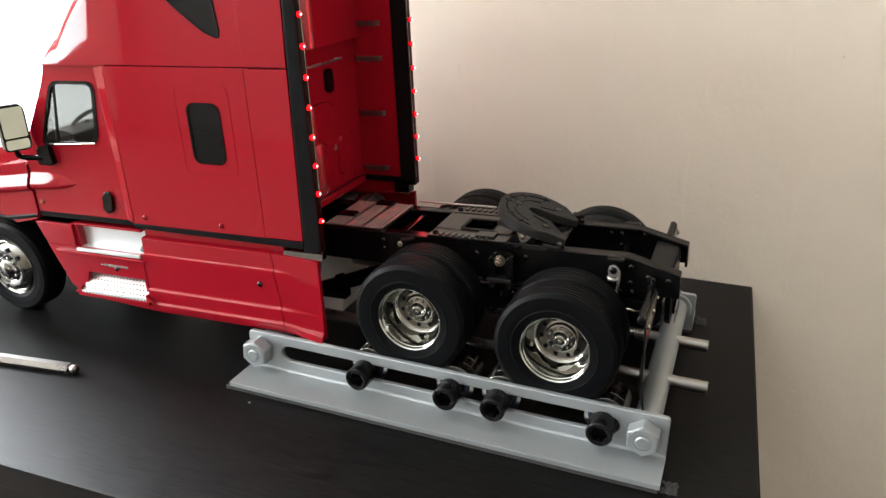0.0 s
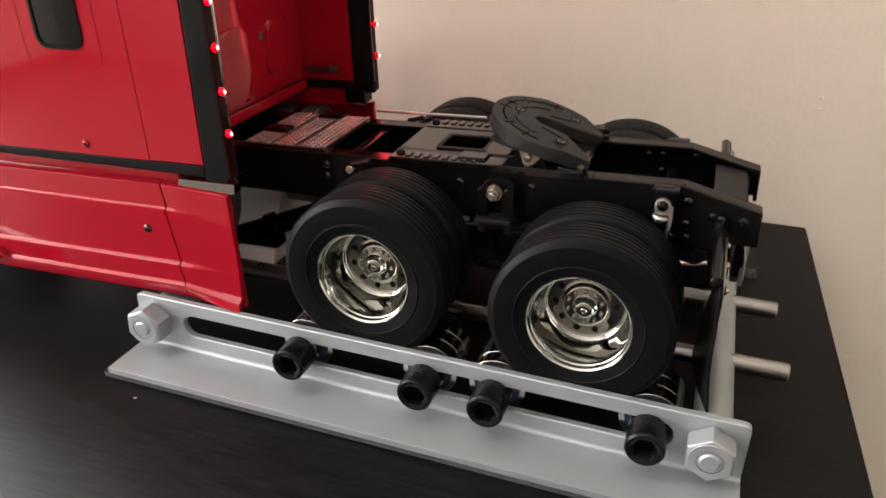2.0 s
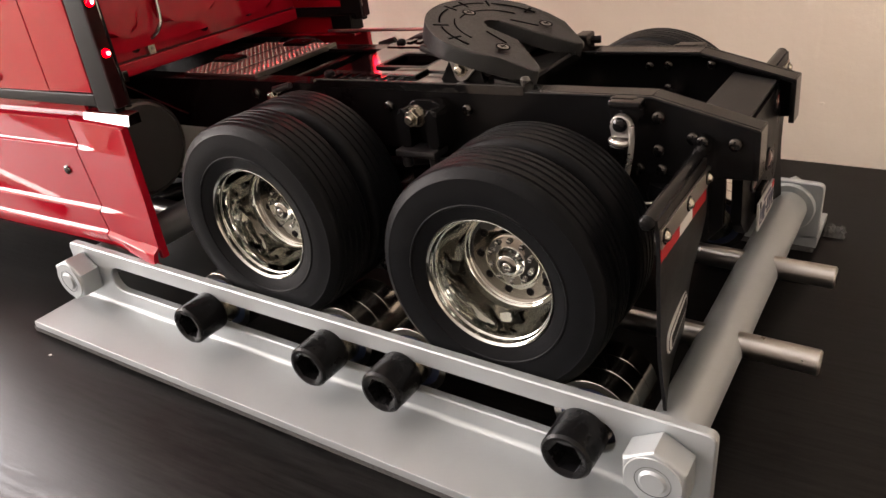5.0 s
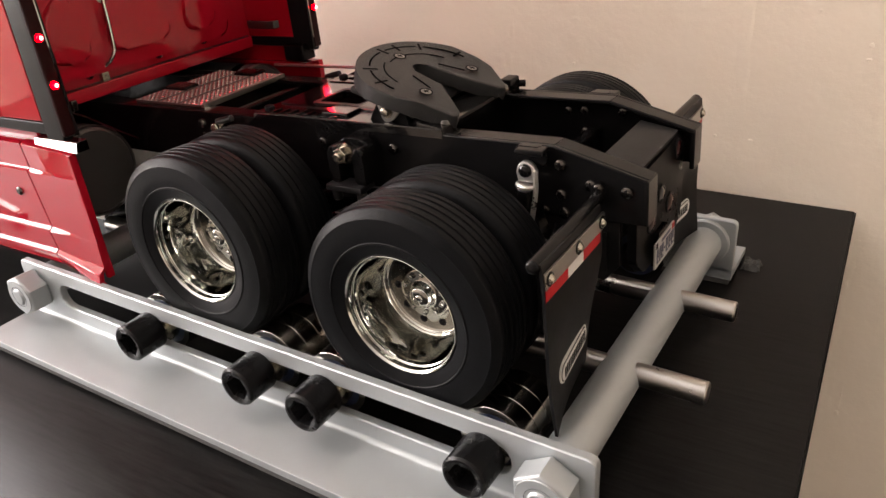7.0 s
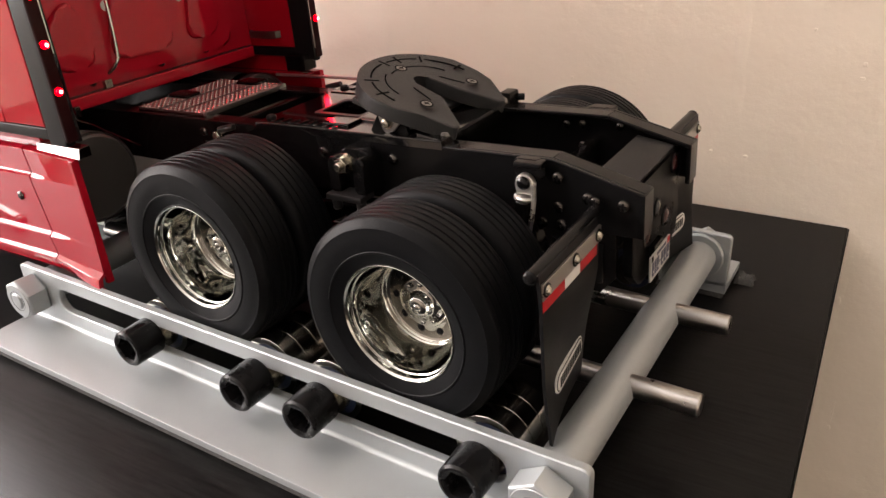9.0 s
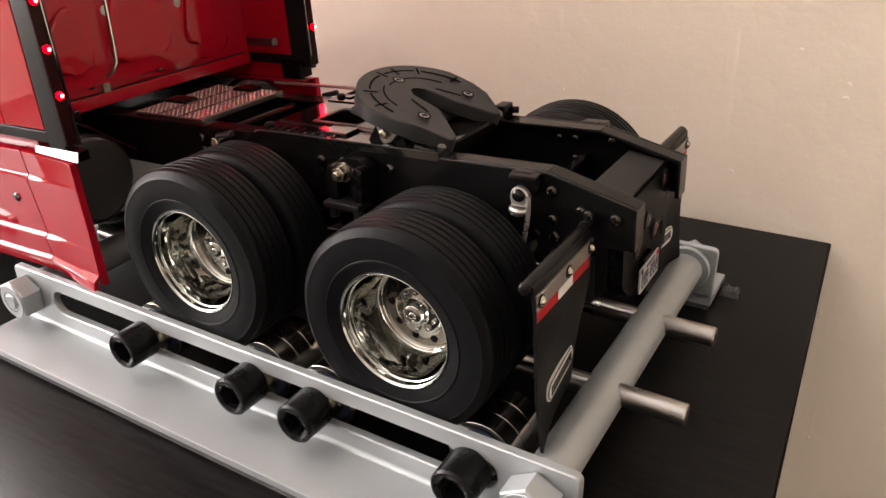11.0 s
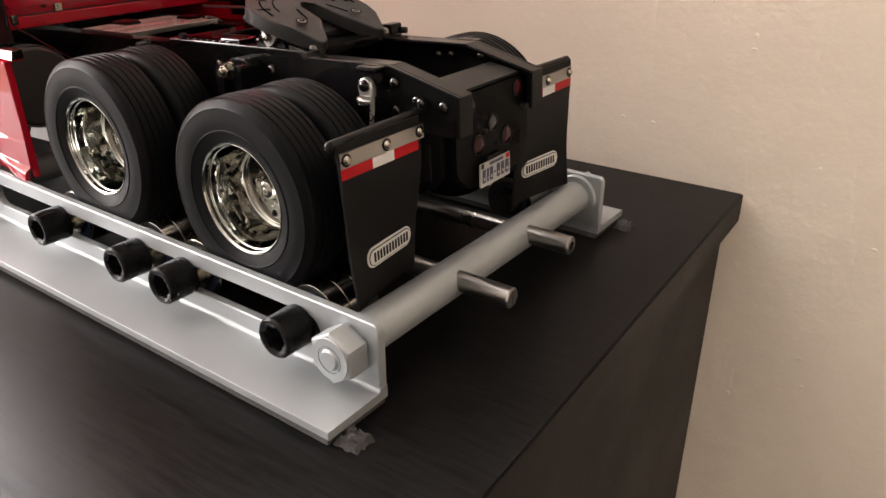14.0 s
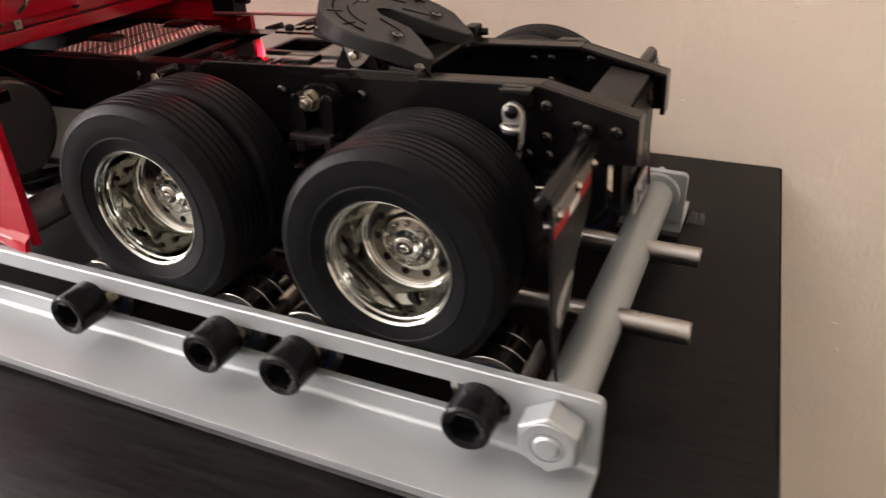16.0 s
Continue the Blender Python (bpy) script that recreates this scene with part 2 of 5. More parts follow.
def prism(points, a, b, axis="y", bevel=0.0, seg=2, bm=None):
    """A flat outline drawn out from a to b. axis y: points are (x, z); z: (x, y); x: (y, z)."""
    bm = bm or bmesh.new()

    def at(p, w):
        return {"y": (p[0], w, p[1]), "z": (p[0], p[1], w), "x": (w, p[0], p[1])}[axis]

    low, top = [bm.verts.new(at(p, a)) for p in points], [bm.verts.new(at(p, b)) for p in points]
    n = len(points)
    faces = [bm.faces.new(low), bm.faces.new(top[::-1])]
    faces += [bm.faces.new((low[i], top[i], top[(i + 1) % n], low[(i + 1) % n])) for i in range(n)]
    if bevel:
        edges = list(faces[0].edges) + list(faces[1].edges)
        bmesh.ops.bevel(bm, geom=edges, offset=bevel, segments=seg, profile=0.5, affect="EDGES")
    return bm


def lathe(profile, seg=48, bm=None, closed=False, axis="y", at=(0, 0, 0)):
    """Turns (radius, along) round an axis; the ends close to a point where the radius is 0."""
    bm = bm or bmesh.new()
    rings = []
    for r, w in profile:
        ring = []
        for i in range(1 if r == 0 else seg):
            c, s = math.cos(2 * math.pi * i / seg) * r, math.sin(2 * math.pi * i / seg) * r
            p = {"y": (c, w, s), "x": (w, c, s), "z": (c, s, w)}[axis]
            ring.append(bm.verts.new(Vector(p) + Vector(at)))
        rings.append(ring)
    pairs = list(zip(rings, rings[1:])) + ([(rings[-1], rings[0])] if closed else [])
    for p, q in pairs:
        for i in range(seg):
            j = (i + 1) % seg
            if len(p) == 1 and len(q) == 1:
                continue
            if len(p) == 1:
                bm.faces.new((p[0], q[i], q[j]))
            elif len(q) == 1:
                bm.faces.new((p[i], p[j], q[0]))
            else:
                bm.faces.new((p[i], p[j], q[j], q[i]))
    return bm


def rod(p, q, r, seg=16, bm=None, bevel=0.0):
    """A round bar from p to q."""
    bm = bm or bmesh.new()
    p, q = Vector(p), Vector(q)
    m = Matrix.Translation(p) @ (q - p).to_track_quat("Z", "Y").to_matrix().to_4x4()
    d = (q - p).length
    b = min(bevel, r * 0.6)
    old = set(bm.verts)
    ends = [(0, 0), (r - b, 0), (r, b), (r, d - b), (r - b, d), (0, d)] if b else [(0, 0), (r, 0), (r, d), (0, d)]
    lathe(ends, seg, bm, axis="z")
    bmesh.ops.transform(bm, matrix=m, verts=[v for v in bm.verts if v not in old])
    return bm


def pipe(points, r, seg=10, bm=None, steps=6):
    """A round hose or wire along a smooth line through points."""
    bm = bm or bmesh.new()
    pts = [Vector(p) for p in points]
    if len(pts) > 2:
        fine = []
        ext = [2 * pts[0] - pts[1]] + pts + [2 * pts[-1] - pts[-2]]
        for i in range(1, len(ext) - 2):
            a, b, c, d = ext[i - 1 : i + 3]
            for k in range(steps):
                t = k / steps
                fine.append(0.5 * ((2 * b) + (c - a) * t + (2 * a - 5 * b + 4 * c - d) * t * t + (3 * b - a - 3 * c + d) * t**3))
        pts = fine + [pts[-1]]
    rings = []
    for i, p in enumerate(pts):
        way = (pts[min(i + 1, len(pts) - 1)] - pts[max(i - 1, 0)]).normalized()
        side = way.cross(Vector((0.13, 0.31, 0.94))).normalized()
        over = side.cross(way)
        rings.append([bm.verts.new(p + r * (math.cos(2 * math.pi * k / seg) * side + math.sin(2 * math.pi * k / seg) * over)) for k in range(seg)])
    for u, v in zip(rings, rings[1:]):
        for k in range(seg):
            bm.faces.new((u[k], u[(k + 1) % seg], v[(k + 1) % seg], v[k]))
    bm.faces.new(rings[0])
    bm.faces.new(rings[-1][::-1])
    return bm


def rounded(x0, x1, z0, z1, r, n=6):
    """A rectangle with rounded corners, as an outline."""
    out = []
    for cx, cz, a0 in ((x1 - r, z1 - r, 0), (x0 + r, z1 - r, 90), (x0 + r, z0 + r, 180), (x1 - r, z0 + r, 270)):
        out += [(cx + r * math.cos(radians(a0 + 90 * k / n)), cz + r * math.sin(radians(a0 + 90 * k / n))) for k in range(n + 1)]
    return out


def round_off(points, r, n=4):
    """The outline with its corners rounded by about r."""
    out = []
    for i, p in enumerate(points):
        p, a, b = Vector(p), Vector(points[i - 1]), Vector(points[(i + 1) % len(points)])
        u, v = (a - p), (b - p)
        d = min(r, u.length * 0.45, v.length * 0.45)
        s, e = p + u.normalized() * d, p + v.normalized() * d
        out += [tuple((1 - t) ** 2 * s + 2 * t * (1 - t) * p + t * t * e) for t in (k / n for k in range(n + 1))]
    return out


def holed(outer, inner, a, b, bm=None, chamfer=0.0):
    """A plate between two outlines in x, z, from y = a to y = b: a panel with an opening right through it."""
    bm = bm or bmesh.new()
    mid = Vector((sum(p[0] for p in inner) / len(inner), sum(p[1] for p in inner) / len(inner)))

    def meet(way):
        best = None
        for i, p in enumerate(outer):
            p, q = Vector(p), Vector(outer[(i + 1) % len(outer)])
            e = q - p
            den = way.x * e.y - way.y * e.x
            if abs(den) < 1e-12:
                continue
            t = ((p - mid).x * e.y - (p - mid).y * e.x) / den
            s = ((p - mid).x * way.y - (p - mid).y * way.x) / den
            if t > 0 and -1e-9 <= s <= 1 + 1e-9 and (best is None or t > best):
                best = t
        return mid + way * best

    angles = [(math.atan2(p[1] - mid.y, p[0] - mid.x), True, Vector(p)) for p in inner]
    angles += [(math.atan2(p[1] - mid.y, p[0] - mid.x), False, Vector(p)) for p in outer]
    angles.sort(key=lambda v: v[0])
    ins, outs = [], []
    for ang, isin, p in angles:
        way = Vector((math.cos(ang), math.sin(ang)))
        if isin:
            ins.append(p)
            outs.append(meet(way))
        else:
            outs.append(p)
            best = None
            for i, u in enumerate(inner):
                u, v = Vector(u), Vector(inner[(i + 1) % len(inner)])
                e = v - u
                den = way.x * e.y - way.y * e.x
                if abs(den) < 1e-12:
                    continue
                t = ((u - mid).x * e.y - (u - mid).y * e.x) / den
                s = ((u - mid).x * way.y - (u - mid).y * way.x) / den
                if t > 0 and -1e-9 <= s <= 1 + 1e-9:
                    best = t if best is None else max(best, t)
            ins.append(mid + way * best)
    n = len(ins)

    def spread(ring, out):
        """The outline moved square to itself."""
        moved = []
        for i, p in enumerate(ring):
            k, m = i - 1, (i + 1) % n
            while (p - ring[k]).length < 1e-6:
                k -= 1
            while (ring[m] - p).length < 1e-6:
                m = (m + 1) % n
            u, v = (p - ring[k]).normalized(), (ring[m] - p).normalized()
            way = Vector((u.y + v.y, -u.x - v.x)).normalized()
            moved.append(p + way * out)
        return moved

    rings = [(a, ins, outs), (b, ins, outs)]
    if chamfer:
        lift = chamfer if b > a else -chamfer
        thin, wide = spread(outs, -chamfer), spread(ins, chamfer)
        rings = [(a, wide, thin), (a + lift, ins, outs), (b - lift, ins, outs), (b, wide, thin)]
    rings = [[[bm.verts.new((p.x, y, p.y)) for p in ring] for ring in (inr, outr)] for y, inr, outr in rings]
    for i in range(n):
        j = (i + 1) % n
        bm.faces.new((rings[0][0][i], rings[0][0][j], rings[0][1][j], rings[0][1][i]))
        bm.faces.new((rings[-1][0][i], rings[-1][1][i], rings[-1][1][j], rings[-1][0][j]))
        for (ia, oa), (ib, ob_) in zip(rings, rings[1:]):
            bm.faces.new((oa[i], oa[j], ob_[j], ob_[i]))
            bm.faces.new((ia[i], ib[i], ib[j], ia[j]))
    bmesh.ops.remove_doubles(bm, verts=bm.verts[:], dist=1e-7)
    return bm


def hexagon(r, a0=0.0):
    return [(r * math.cos(radians(a0 + 60 * k)), r * math.sin(radians(a0 + 60 * k))) for k in range(6)]


# ---- the room ----
def plain(name, bm, material, label, category, m=ROOM, kind="structure"):
    ob = part(name, bm, material)
    ob.matrix_world = m
    return tagged(ob, label, category, kind=kind)


FLOOR_Z, CEIL_Z = -0.74, 1.95
wall = bmesh.new()
box(-0.70, 2.60, 0.004, 0.12, FLOOR_Z, CEIL_Z, bm=wall)
box(-3.60, -2.40, 0.004, 0.12, FLOOR_Z, CEIL_Z, bm=wall)
box(-2.40, -0.70, 0.004, 0.12, FLOOR_Z, 0.02, bm=wall)
box(-2.40, -0.70, 0.004, 0.12, 1.48, CEIL_Z, bm=wall)
WALL_BACK = plain("wall_back", wall, WALL, "cream painted plaster wall with small drips and bumps", "wall")
plain("wall_right", box(2.60, 2.72, -3.2, 0.12, FLOOR_Z, CEIL_Z), WALL, "cream painted plaster side wall", "wall")
side = bmesh.new()
box(-3.72, -3.60, -3.2, -2.70, FLOOR_Z, CEIL_Z, bm=side)
box(-3.72, -3.60, -0.90, 0.12, FLOOR_Z, CEIL_Z, bm=side)
box(-3.72, -3.60, -2.70, -0.90, FLOOR_Z, -0.18, bm=side)
box(-3.72, -3.60, -2.70, -0.90, 1.80, CEIL_Z, bm=side)
plain("wall_left", side, WALL, "cream painted wall with a large window", "wall")
# added out of view; its dark colour shapes what rims and paint reflect
plain("wall_front", box(-3.60, 2.60, -3.32, -3.2, FLOOR_Z, CEIL_Z), DARK_WALL, "unseen front wall, coloured dark brown to dim reflections and bounce", "wall")
plain("floor", box(-3.72, 2.72, -3.32, 0.12, FLOOR_Z - 0.1, FLOOR_Z), FLOOR_MAT, "brown wooden floor of the room", "floor")
plain("ceiling", box(-3.72, 2.72, -3.32, 0.12, CEIL_Z, CEIL_Z + 0.1), CEIL_MAT, "plain white painted ceiling", "ceiling")
plain("backdrop", box(-2.90, -0.30, 0.60, 0.62, -0.9, 2.2), OVERCAST, "bright overcast sky outside the window", "sky")
plain("backdrop_side", box(-4.32, -4.30, -3.2, 0.6, -0.9, 2.2), OVERCAST, "bright overcast sky outside the side window", "sky")
for x, z, w, h in ((0.0397, 0.2184, 0.0024, 0.0020), (-0.0090, 0.0979, 0.0016, 0.0018), (-0.2269, 0.1892, 0.0016, 0.0016), (-0.0243, 0.2275, 0.0014, 0.0014), (-0.3010, 0.1888, 0.0014, 0.0060), (0.0816, 0.1546, 0.0014, 0.0014), (0.0035, -0.0531, 0.0016, 0.0034), (0.0147, -0.1400, 0.0007, 0.0140), (0.0143, -0.1535, 0.0018, 0.0026), (0.0542, -0.1095, 0.0026, 0.0014), (0.0596, -0.1297, 0.0018, 0.0018), (-0.0652, 0.0353, 0.0018, 0.0013), (-0.0866, 0.0362, 0.0014, 0.0011), (-0.0373, 0.1156, 0.0012, 0.0012), (0.0411, 0.0238, 0.0011, 0.0011), (-0.1821, 0.0754, 0.0012, 0.0012), (0.0804, -0.0202, 0.0020, 0.0009), (-0.0090, 0.0900, 0.0020, 0.0010)):
    bm = bmesh.new()
    bmesh.ops.create_uvsphere(bm, u_segments=14, v_segments=8, radius=1.0)
    bmesh.ops.transform(bm, matrix=Matrix.Translation((x, 0.0042, z)) @ Matrix.Diagonal((w, 0.0003 + 0.10 * w, h, 1)), verts=bm.verts[:])
    part("paint_bump", bm, WALL, WALL_BACK)


# ---- sideboard ----
board = thing("sideboard", ROOM, "black-brown wood laminate sideboard against the wall", "sideboard")
part("top", box(-0.84, 0.0, -0.4455, 0.0, -0.019, 0.0, 0.0009), VENEER, board)
part("edge_band", box(0.0, 0.0008, -0.4450, -0.0005, -0.0188, -0.0004, 0.0003), SIDE_VENEER, board)
part("side_panel", box(-0.026, -0.008, -0.428, -0.001, -0.72, -0.019, 0.0006), SIDE_VENEER, board)
part("side_panel", box(-0.826, -0.808, -0.428, -0.001, -0.72, -0.019, 0.0006), SIDE_VENEER, board)
part("edge_chip", rod((-0.0135, -0.0050, -0.1715), (-0.0106, -0.0050, -0.1715), 0.0026, 14, bevel=0.0004), WHITE, board, "small white screw cap")
part("back_panel", box(-0.808, -0.030, -0.010, -0.004, -0.72, -0.019), VENEER, board)
part("base_panel", box(-0.808, -0.030, -0.420, -0.010, -0.70, -0.68), VENEER, board)
part("front_door", box(-0.806, -0.420, -0.376, -0.361, -0.70, -0.03, 0.001), VENEER, board)
part("front_door", box(-0.418, -0.032, -0.376, -0.361, -0.70, -0.03, 0.001), VENEER, board)
for x in (-0.80, -0.05):
    for y in (-0.40, -0.03):
        part("foot", rod((x, y, FLOOR_Z), (x, y, -0.70), 0.015), BLACK, board)

# ---- roller stand ----
stand = thing("roller_stand", pose(0, 0, 0), "silver painted metal roller stand with bearings under the truck's rear wheels", "roller stand")
RAIL_X0, RAIL_X1, RAIL_TOP = -0.2345, 0.0775, 0.0362
SLOT_Z0, SLOT_Z1 = 0.0160, 0.0286
AXLES = (-0.1358, -0.0692, -0.0350, 0.0362)
HEAD_Z = 0.0229
NUT_X = (-0.2240, 0.0628)


def angle_rail(side):
    """An L-shaped rail: a slotted upright and a foot that points outward. side: -1 or 1."""
    y0, y1, y2 = side * 0.0917, side * 0.0957, side * 0.1245
    outer = round_off([(RAIL_X0, 0.0072), (RAIL_X1, 0.0072), (RAIL_X1, RAIL_TOP), (RAIL_X0, RAIL_TOP)], 0.0034, 4)
    bm = holed(outer, rounded(-0.2060, 0.0470, SLOT_Z0, SLOT_Z1, 0.0062), y0, y1, chamfer=0.0005)
    foot = [(y0, 0.0032), (y2 - side * 0.0004, 0.0032), (y2, 0.0036), (y2, 0.0064), (y2 - side * 0.0002, 0.0068), (y2 - side * 0.0005, 0.0069)]
    foot += [(y1 + side * 0.0020 * (1 - math.sin(radians(a))), 0.0069 + 0.0020 * (1 - math.cos(radians(a)))) for a in range(0, 91, 15)] + [(y0, 0.0089)]
    prism(foot, RAIL_X0, RAIL_X1, "x", bm=bm)
    rail = part("rail", bm, SILVER, stand)
    part("foam_pad", box(RAIL_X0 - 0.004, RAIL_X1 - 0.001, min(y0, y2 - side * 0.0006), max(y0, y2 - side * 0.0006), 0.0, 0.0032, 0.0006), PAD, rail)
    rng = random.Random(5 + side)
    scrap = bmesh.new()
    bmesh.ops.create_grid(scrap, x_segments=9, y_segments=7, size=1.0)
    for v in scrap.verts:
        rim = max(abs(v.co.x), abs(v.co.y)) > 0.95
        v.co = Vector((RAIL_X1 + 0.0050 + 0.0052 * v.co.x + rng.uniform(-0.0006, 0.0006), y2 - side * 0.0080 + 0.0052 * v.co.y + rng.uniform(-0.0006, 0.0006), 0.0 if rim else rng.uniform(0.0016, 0.0042)))
    bmesh.ops.contextual_create(scrap, geom=[e for e in scrap.edges if len(e.link_faces) == 1])
    part("pad_scrap", scrap, PAD, rail, "crumpled end of the foam pad", sharp=20)
    return rail


def socket_screw(x, side):
    """A socket head cap screw with a hexagonal recess."""
    y = side * 0.0957
    s = side
    bm = lathe([(0.0069, y + s * 0.0144), (0.0078, y + s * 0.0144), (0.0086, y + s * 0.0135), (0.0088, y + s * 0.0010), (0.0086, y), (0.0, y)], 48, at=(x, 0, HEAD_Z))
    screw = part("cap_screw", bm, OXIDE, stand)
    hexr = bmesh.new()
    n = 36
    rings = []
    for r, w in ((None, 0.0144), (1, 0.0138), (1, 0.0076)):
        ring = []
        for k in range(n):
            a = 2 * math.pi * k / n
            flat = 0.0051 / math.cos((a % (math.pi / 3)) - math.pi / 6)
            rr = 0.0069 if r is None else flat
            ring.append(hexr.verts.new((x + rr * math.cos(a), y + s * w, HEAD_Z + rr * math.sin(a))))
        rings.append(ring)
    for u, v in zip(rings, rings[1:]):
        for k in range(n):
            hexr.faces.new((u[k], u[(k + 1) % n], v[(k + 1) % n], v[k]))
    hexr.faces.new(rings[-1])
    part("hex_socket", hexr, OXIDE, screw)


def hex_nut(x, side):
    y = side * 0.0957
    s = side
    n = part("hex_nut", prism([(x + p, 0.0222 + q) for p, q in hexagon(0.0112, 25 + 7 * (x > 0))], y, y + s * 0.0108, "y", 0.0014, 3), SILVER, stand)
    part("bolt_end", rod((x, y + s * 0.005, 0.0222), (x, y + s * 0.0120, 0.0222), 0.0046, 24, bevel=0.0010), SILVER, n)
    part("thread_ring", lathe([(0.0046, y + s * 0.0104), (0.0056, y + s * 0.01135), (0.0056, y + s * 0.0104)], 28, closed=True, at=(x, 0, 0.0222)), OXIDE, n)
    part("washer", lathe([(0.0, y + s * 0.0108), (0.0090, y + s * 0.0108), (0.0088, y + s * 0.0112), (0.0, y + s * 0.0112)], 28, at=(x, 0, 0.0222)), SILVER, n)


def roller(x, side):
    """Three ball bearings side by side on a screw, with blue seals."""
    a = side * 0.0880
    s, c = side, (x, 0, 0.0226)
    axle = part("roller_axle", rod((x, s * 0.0950, 0.0226), (x, s * 0.0560, 0.0226), 0.0058, 20), ZINC, stand)
    part("spacer", rod((x, s * 0.0916, 0.0226), (x, s * 0.0884, 0.0226), 0.0085, 24), ZINC, axle)
    for k in range(3):
        p, q = a - s * 0.0083 * k, a - s * (0.0083 * k + 0.0080)
        bearing = part("bearing", lathe([(0.0112, p), (0.0138, p), (0.0139, p - s * 0.0001), (0.0139, q + s * 0.0001), (0.0138, q), (0.0112, q)], 48, closed=True, at=c), BEARING, stand)
        part("inner_ring", lathe([(0.0058, p), (0.0080, p), (0.0080, q), (0.0058, q)], 32, closed=True, at=c), CHROME, bearing)
        part("seal", lathe([(0.0080, p - s * 0.0004), (0.0113, p - s * 0.0004), (0.0113, q + s * 0.0004), (0.0080, q + s * 0.0004)], 36, closed=True, at=c), BLUE_SEAL, bearing)


for side in (-1, 1):
    angle_rail(side)
    for x in AXLES:
        socket_screw(x, side)
        roller(x, side)
    for x in NUT_X:
        hex_nut(x, side)
for x in NUT_X:
    part("cross_tube", lathe([(0.0, -0.0916), (0.0082, -0.0916), (0.0086, -0.0910), (0.0086, 0.0910), (0.0082, 0.0916), (0.0, 0.0916)], 48, at=(x, 0, 0.0232)), SILVER, stand)
    part("tube_washer", lathe([(0.0086, 0.0893), (0.0116, 0.0893), (0.0122, 0.0899), (0.0122, 0.0916), (0.0086, 0.0916)], 40, closed=True, at=(x, 0, 0.0232)), SILVER, stand)
for y, x1 in ((-0.0318, 0.0962), (0.0280, 0.0925)):
    part("guide_rod", rod((-0.250, y, 0.0250), (x1, y, 0.0250), 0.0046, 24, bevel=0.0006), STEEL, stand, "bare hollow steel rod through the cross tube")
    if y > 0:
        part("rod_bore", rod((x1 - 0.0002, y, 0.0250), (x1 + 0.0001, y, 0.0250), 0.0022, 16), OXIDE, stand)
    else:
        part("saw_mark", box(x1 - 0.0002, x1 + 0.0001, y - 0.0004, y + 0.0002, 0.0212, 0.0286), DULL_STEEL, stand)

# ---- fleck of paint beside the stand ----
bm = prism(round_off([(-0.0014, -0.0006), (0.0004, -0.0011), (0.0015, 0.0002), (0.0003, 0.0010), (-0.0010, 0.0006)], 0.0003), 0.0, 0.0005, "z", 0.0001)
fleck = part("paint_fleck", bm, WHITE)
fleck.matrix_world = pose(-0.2115, -0.1335, 0.0, 0, 0, 25) @ Matrix.Scale(0.6, 4)
tagged(fleck, "tiny white paint fleck lying on the sideboard", "paint fleck")

# ---- hex key on the sideboard ----
key = thing("hex_key", pose(-0.3572, -0.1496, 0.0, 0, 0, 188.2), "steel ball-end hex key lying on the sideboard", "hex key")
bm = prism([(p, 0.0038 + q) for p, q in hexagon(0.0044, 0)], 0.0066, 0.115, "x", 0.0004)
part("shaft", bm, STEEL, key)
part("ball_end", lathe([(0, 0), (0.0024, 0.0), (0.0036, 0.0014), (0.0039, 0.0028), (0.0035, 0.0045), (0.0028, 0.0056), (0.0028, 0.0068), (0, 0.0068)], 24, axis="x", at=(0, 0, 0.0038)), STEEL, key)

# ---- model truck ----
# Its own frame: x to the rear, y to its right-hand side, z up, origin at the rear axle's height; it stands nose-down.
TILT_DOWN = 2.7
truck = thing("model_truck", pose(0, 0, 0.0653, 0, -TILT_DOWN, 0), "red glossy model tractor truck with lit marker lights, on rollers", "model truck")
AXLE_1, AXLE_2, AXLE_F = -0.1032, 0.0, -0.490
AXLE_Z = {AXLE_1: 0.0066, AXLE_2: -0.0004}
TYRE_R = 0.0419


def tyre_profile(y0, y1, side):
    """Half-open ring of a tyre from its outer wall y0 to its inner wall y1: bulging walls, a fine bead line, a crisp shoulder and tread grooves."""
    r, w = TYRE_R, (y1 - y0)
    out = [(0.0232, y0 + w * 0.16), (0.0240, y0 + w * 0.085), (0.0262, y0 + w * 0.050), (0.0284, y0 + w * 0.022), (0.0287, y0 + w * 0.006), (0.0291, y0 + w * 0.004), (0.0294, y0 + w * 0.018)]
    out += [(0.0320, y0 + w * 0.003), (0.0350, y0), (0.0376, y0 + w * 0.012), (0.0380, y0 + w * 0.004), (0.0384, y0 + w * 0.010), (0.0395, y0 + w * 0.040), (0.0405, y0 + w * 0.075), (0.0409, y0 + w * 0.085), (0.0412, y0 + w * 0.100), (0.0416, y0 + w * 0.135)]
    for k in range(5):
        c = y0 + w * (0.21 + 0.145 * k)
        top = r - 0.0003 * abs(k - 2) / 2
        out += [(top, c - w * 0.028), (top - 0.0006, c - w * 0.018), (top - 0.0006, c + w * 0.018), (top, c + w * 0.028)]
    out += [(0.0416, y0 + w * 0.875), (0.0410, y0 + w * 0.92), (0.0398, y0 + w * 0.962), (0.0375, y0 + w * 0.992), (0.0335, y0 + w), (0.0285, y0 + w * 0.97), (0.0240, y0 + w * 0.90)]
    return out


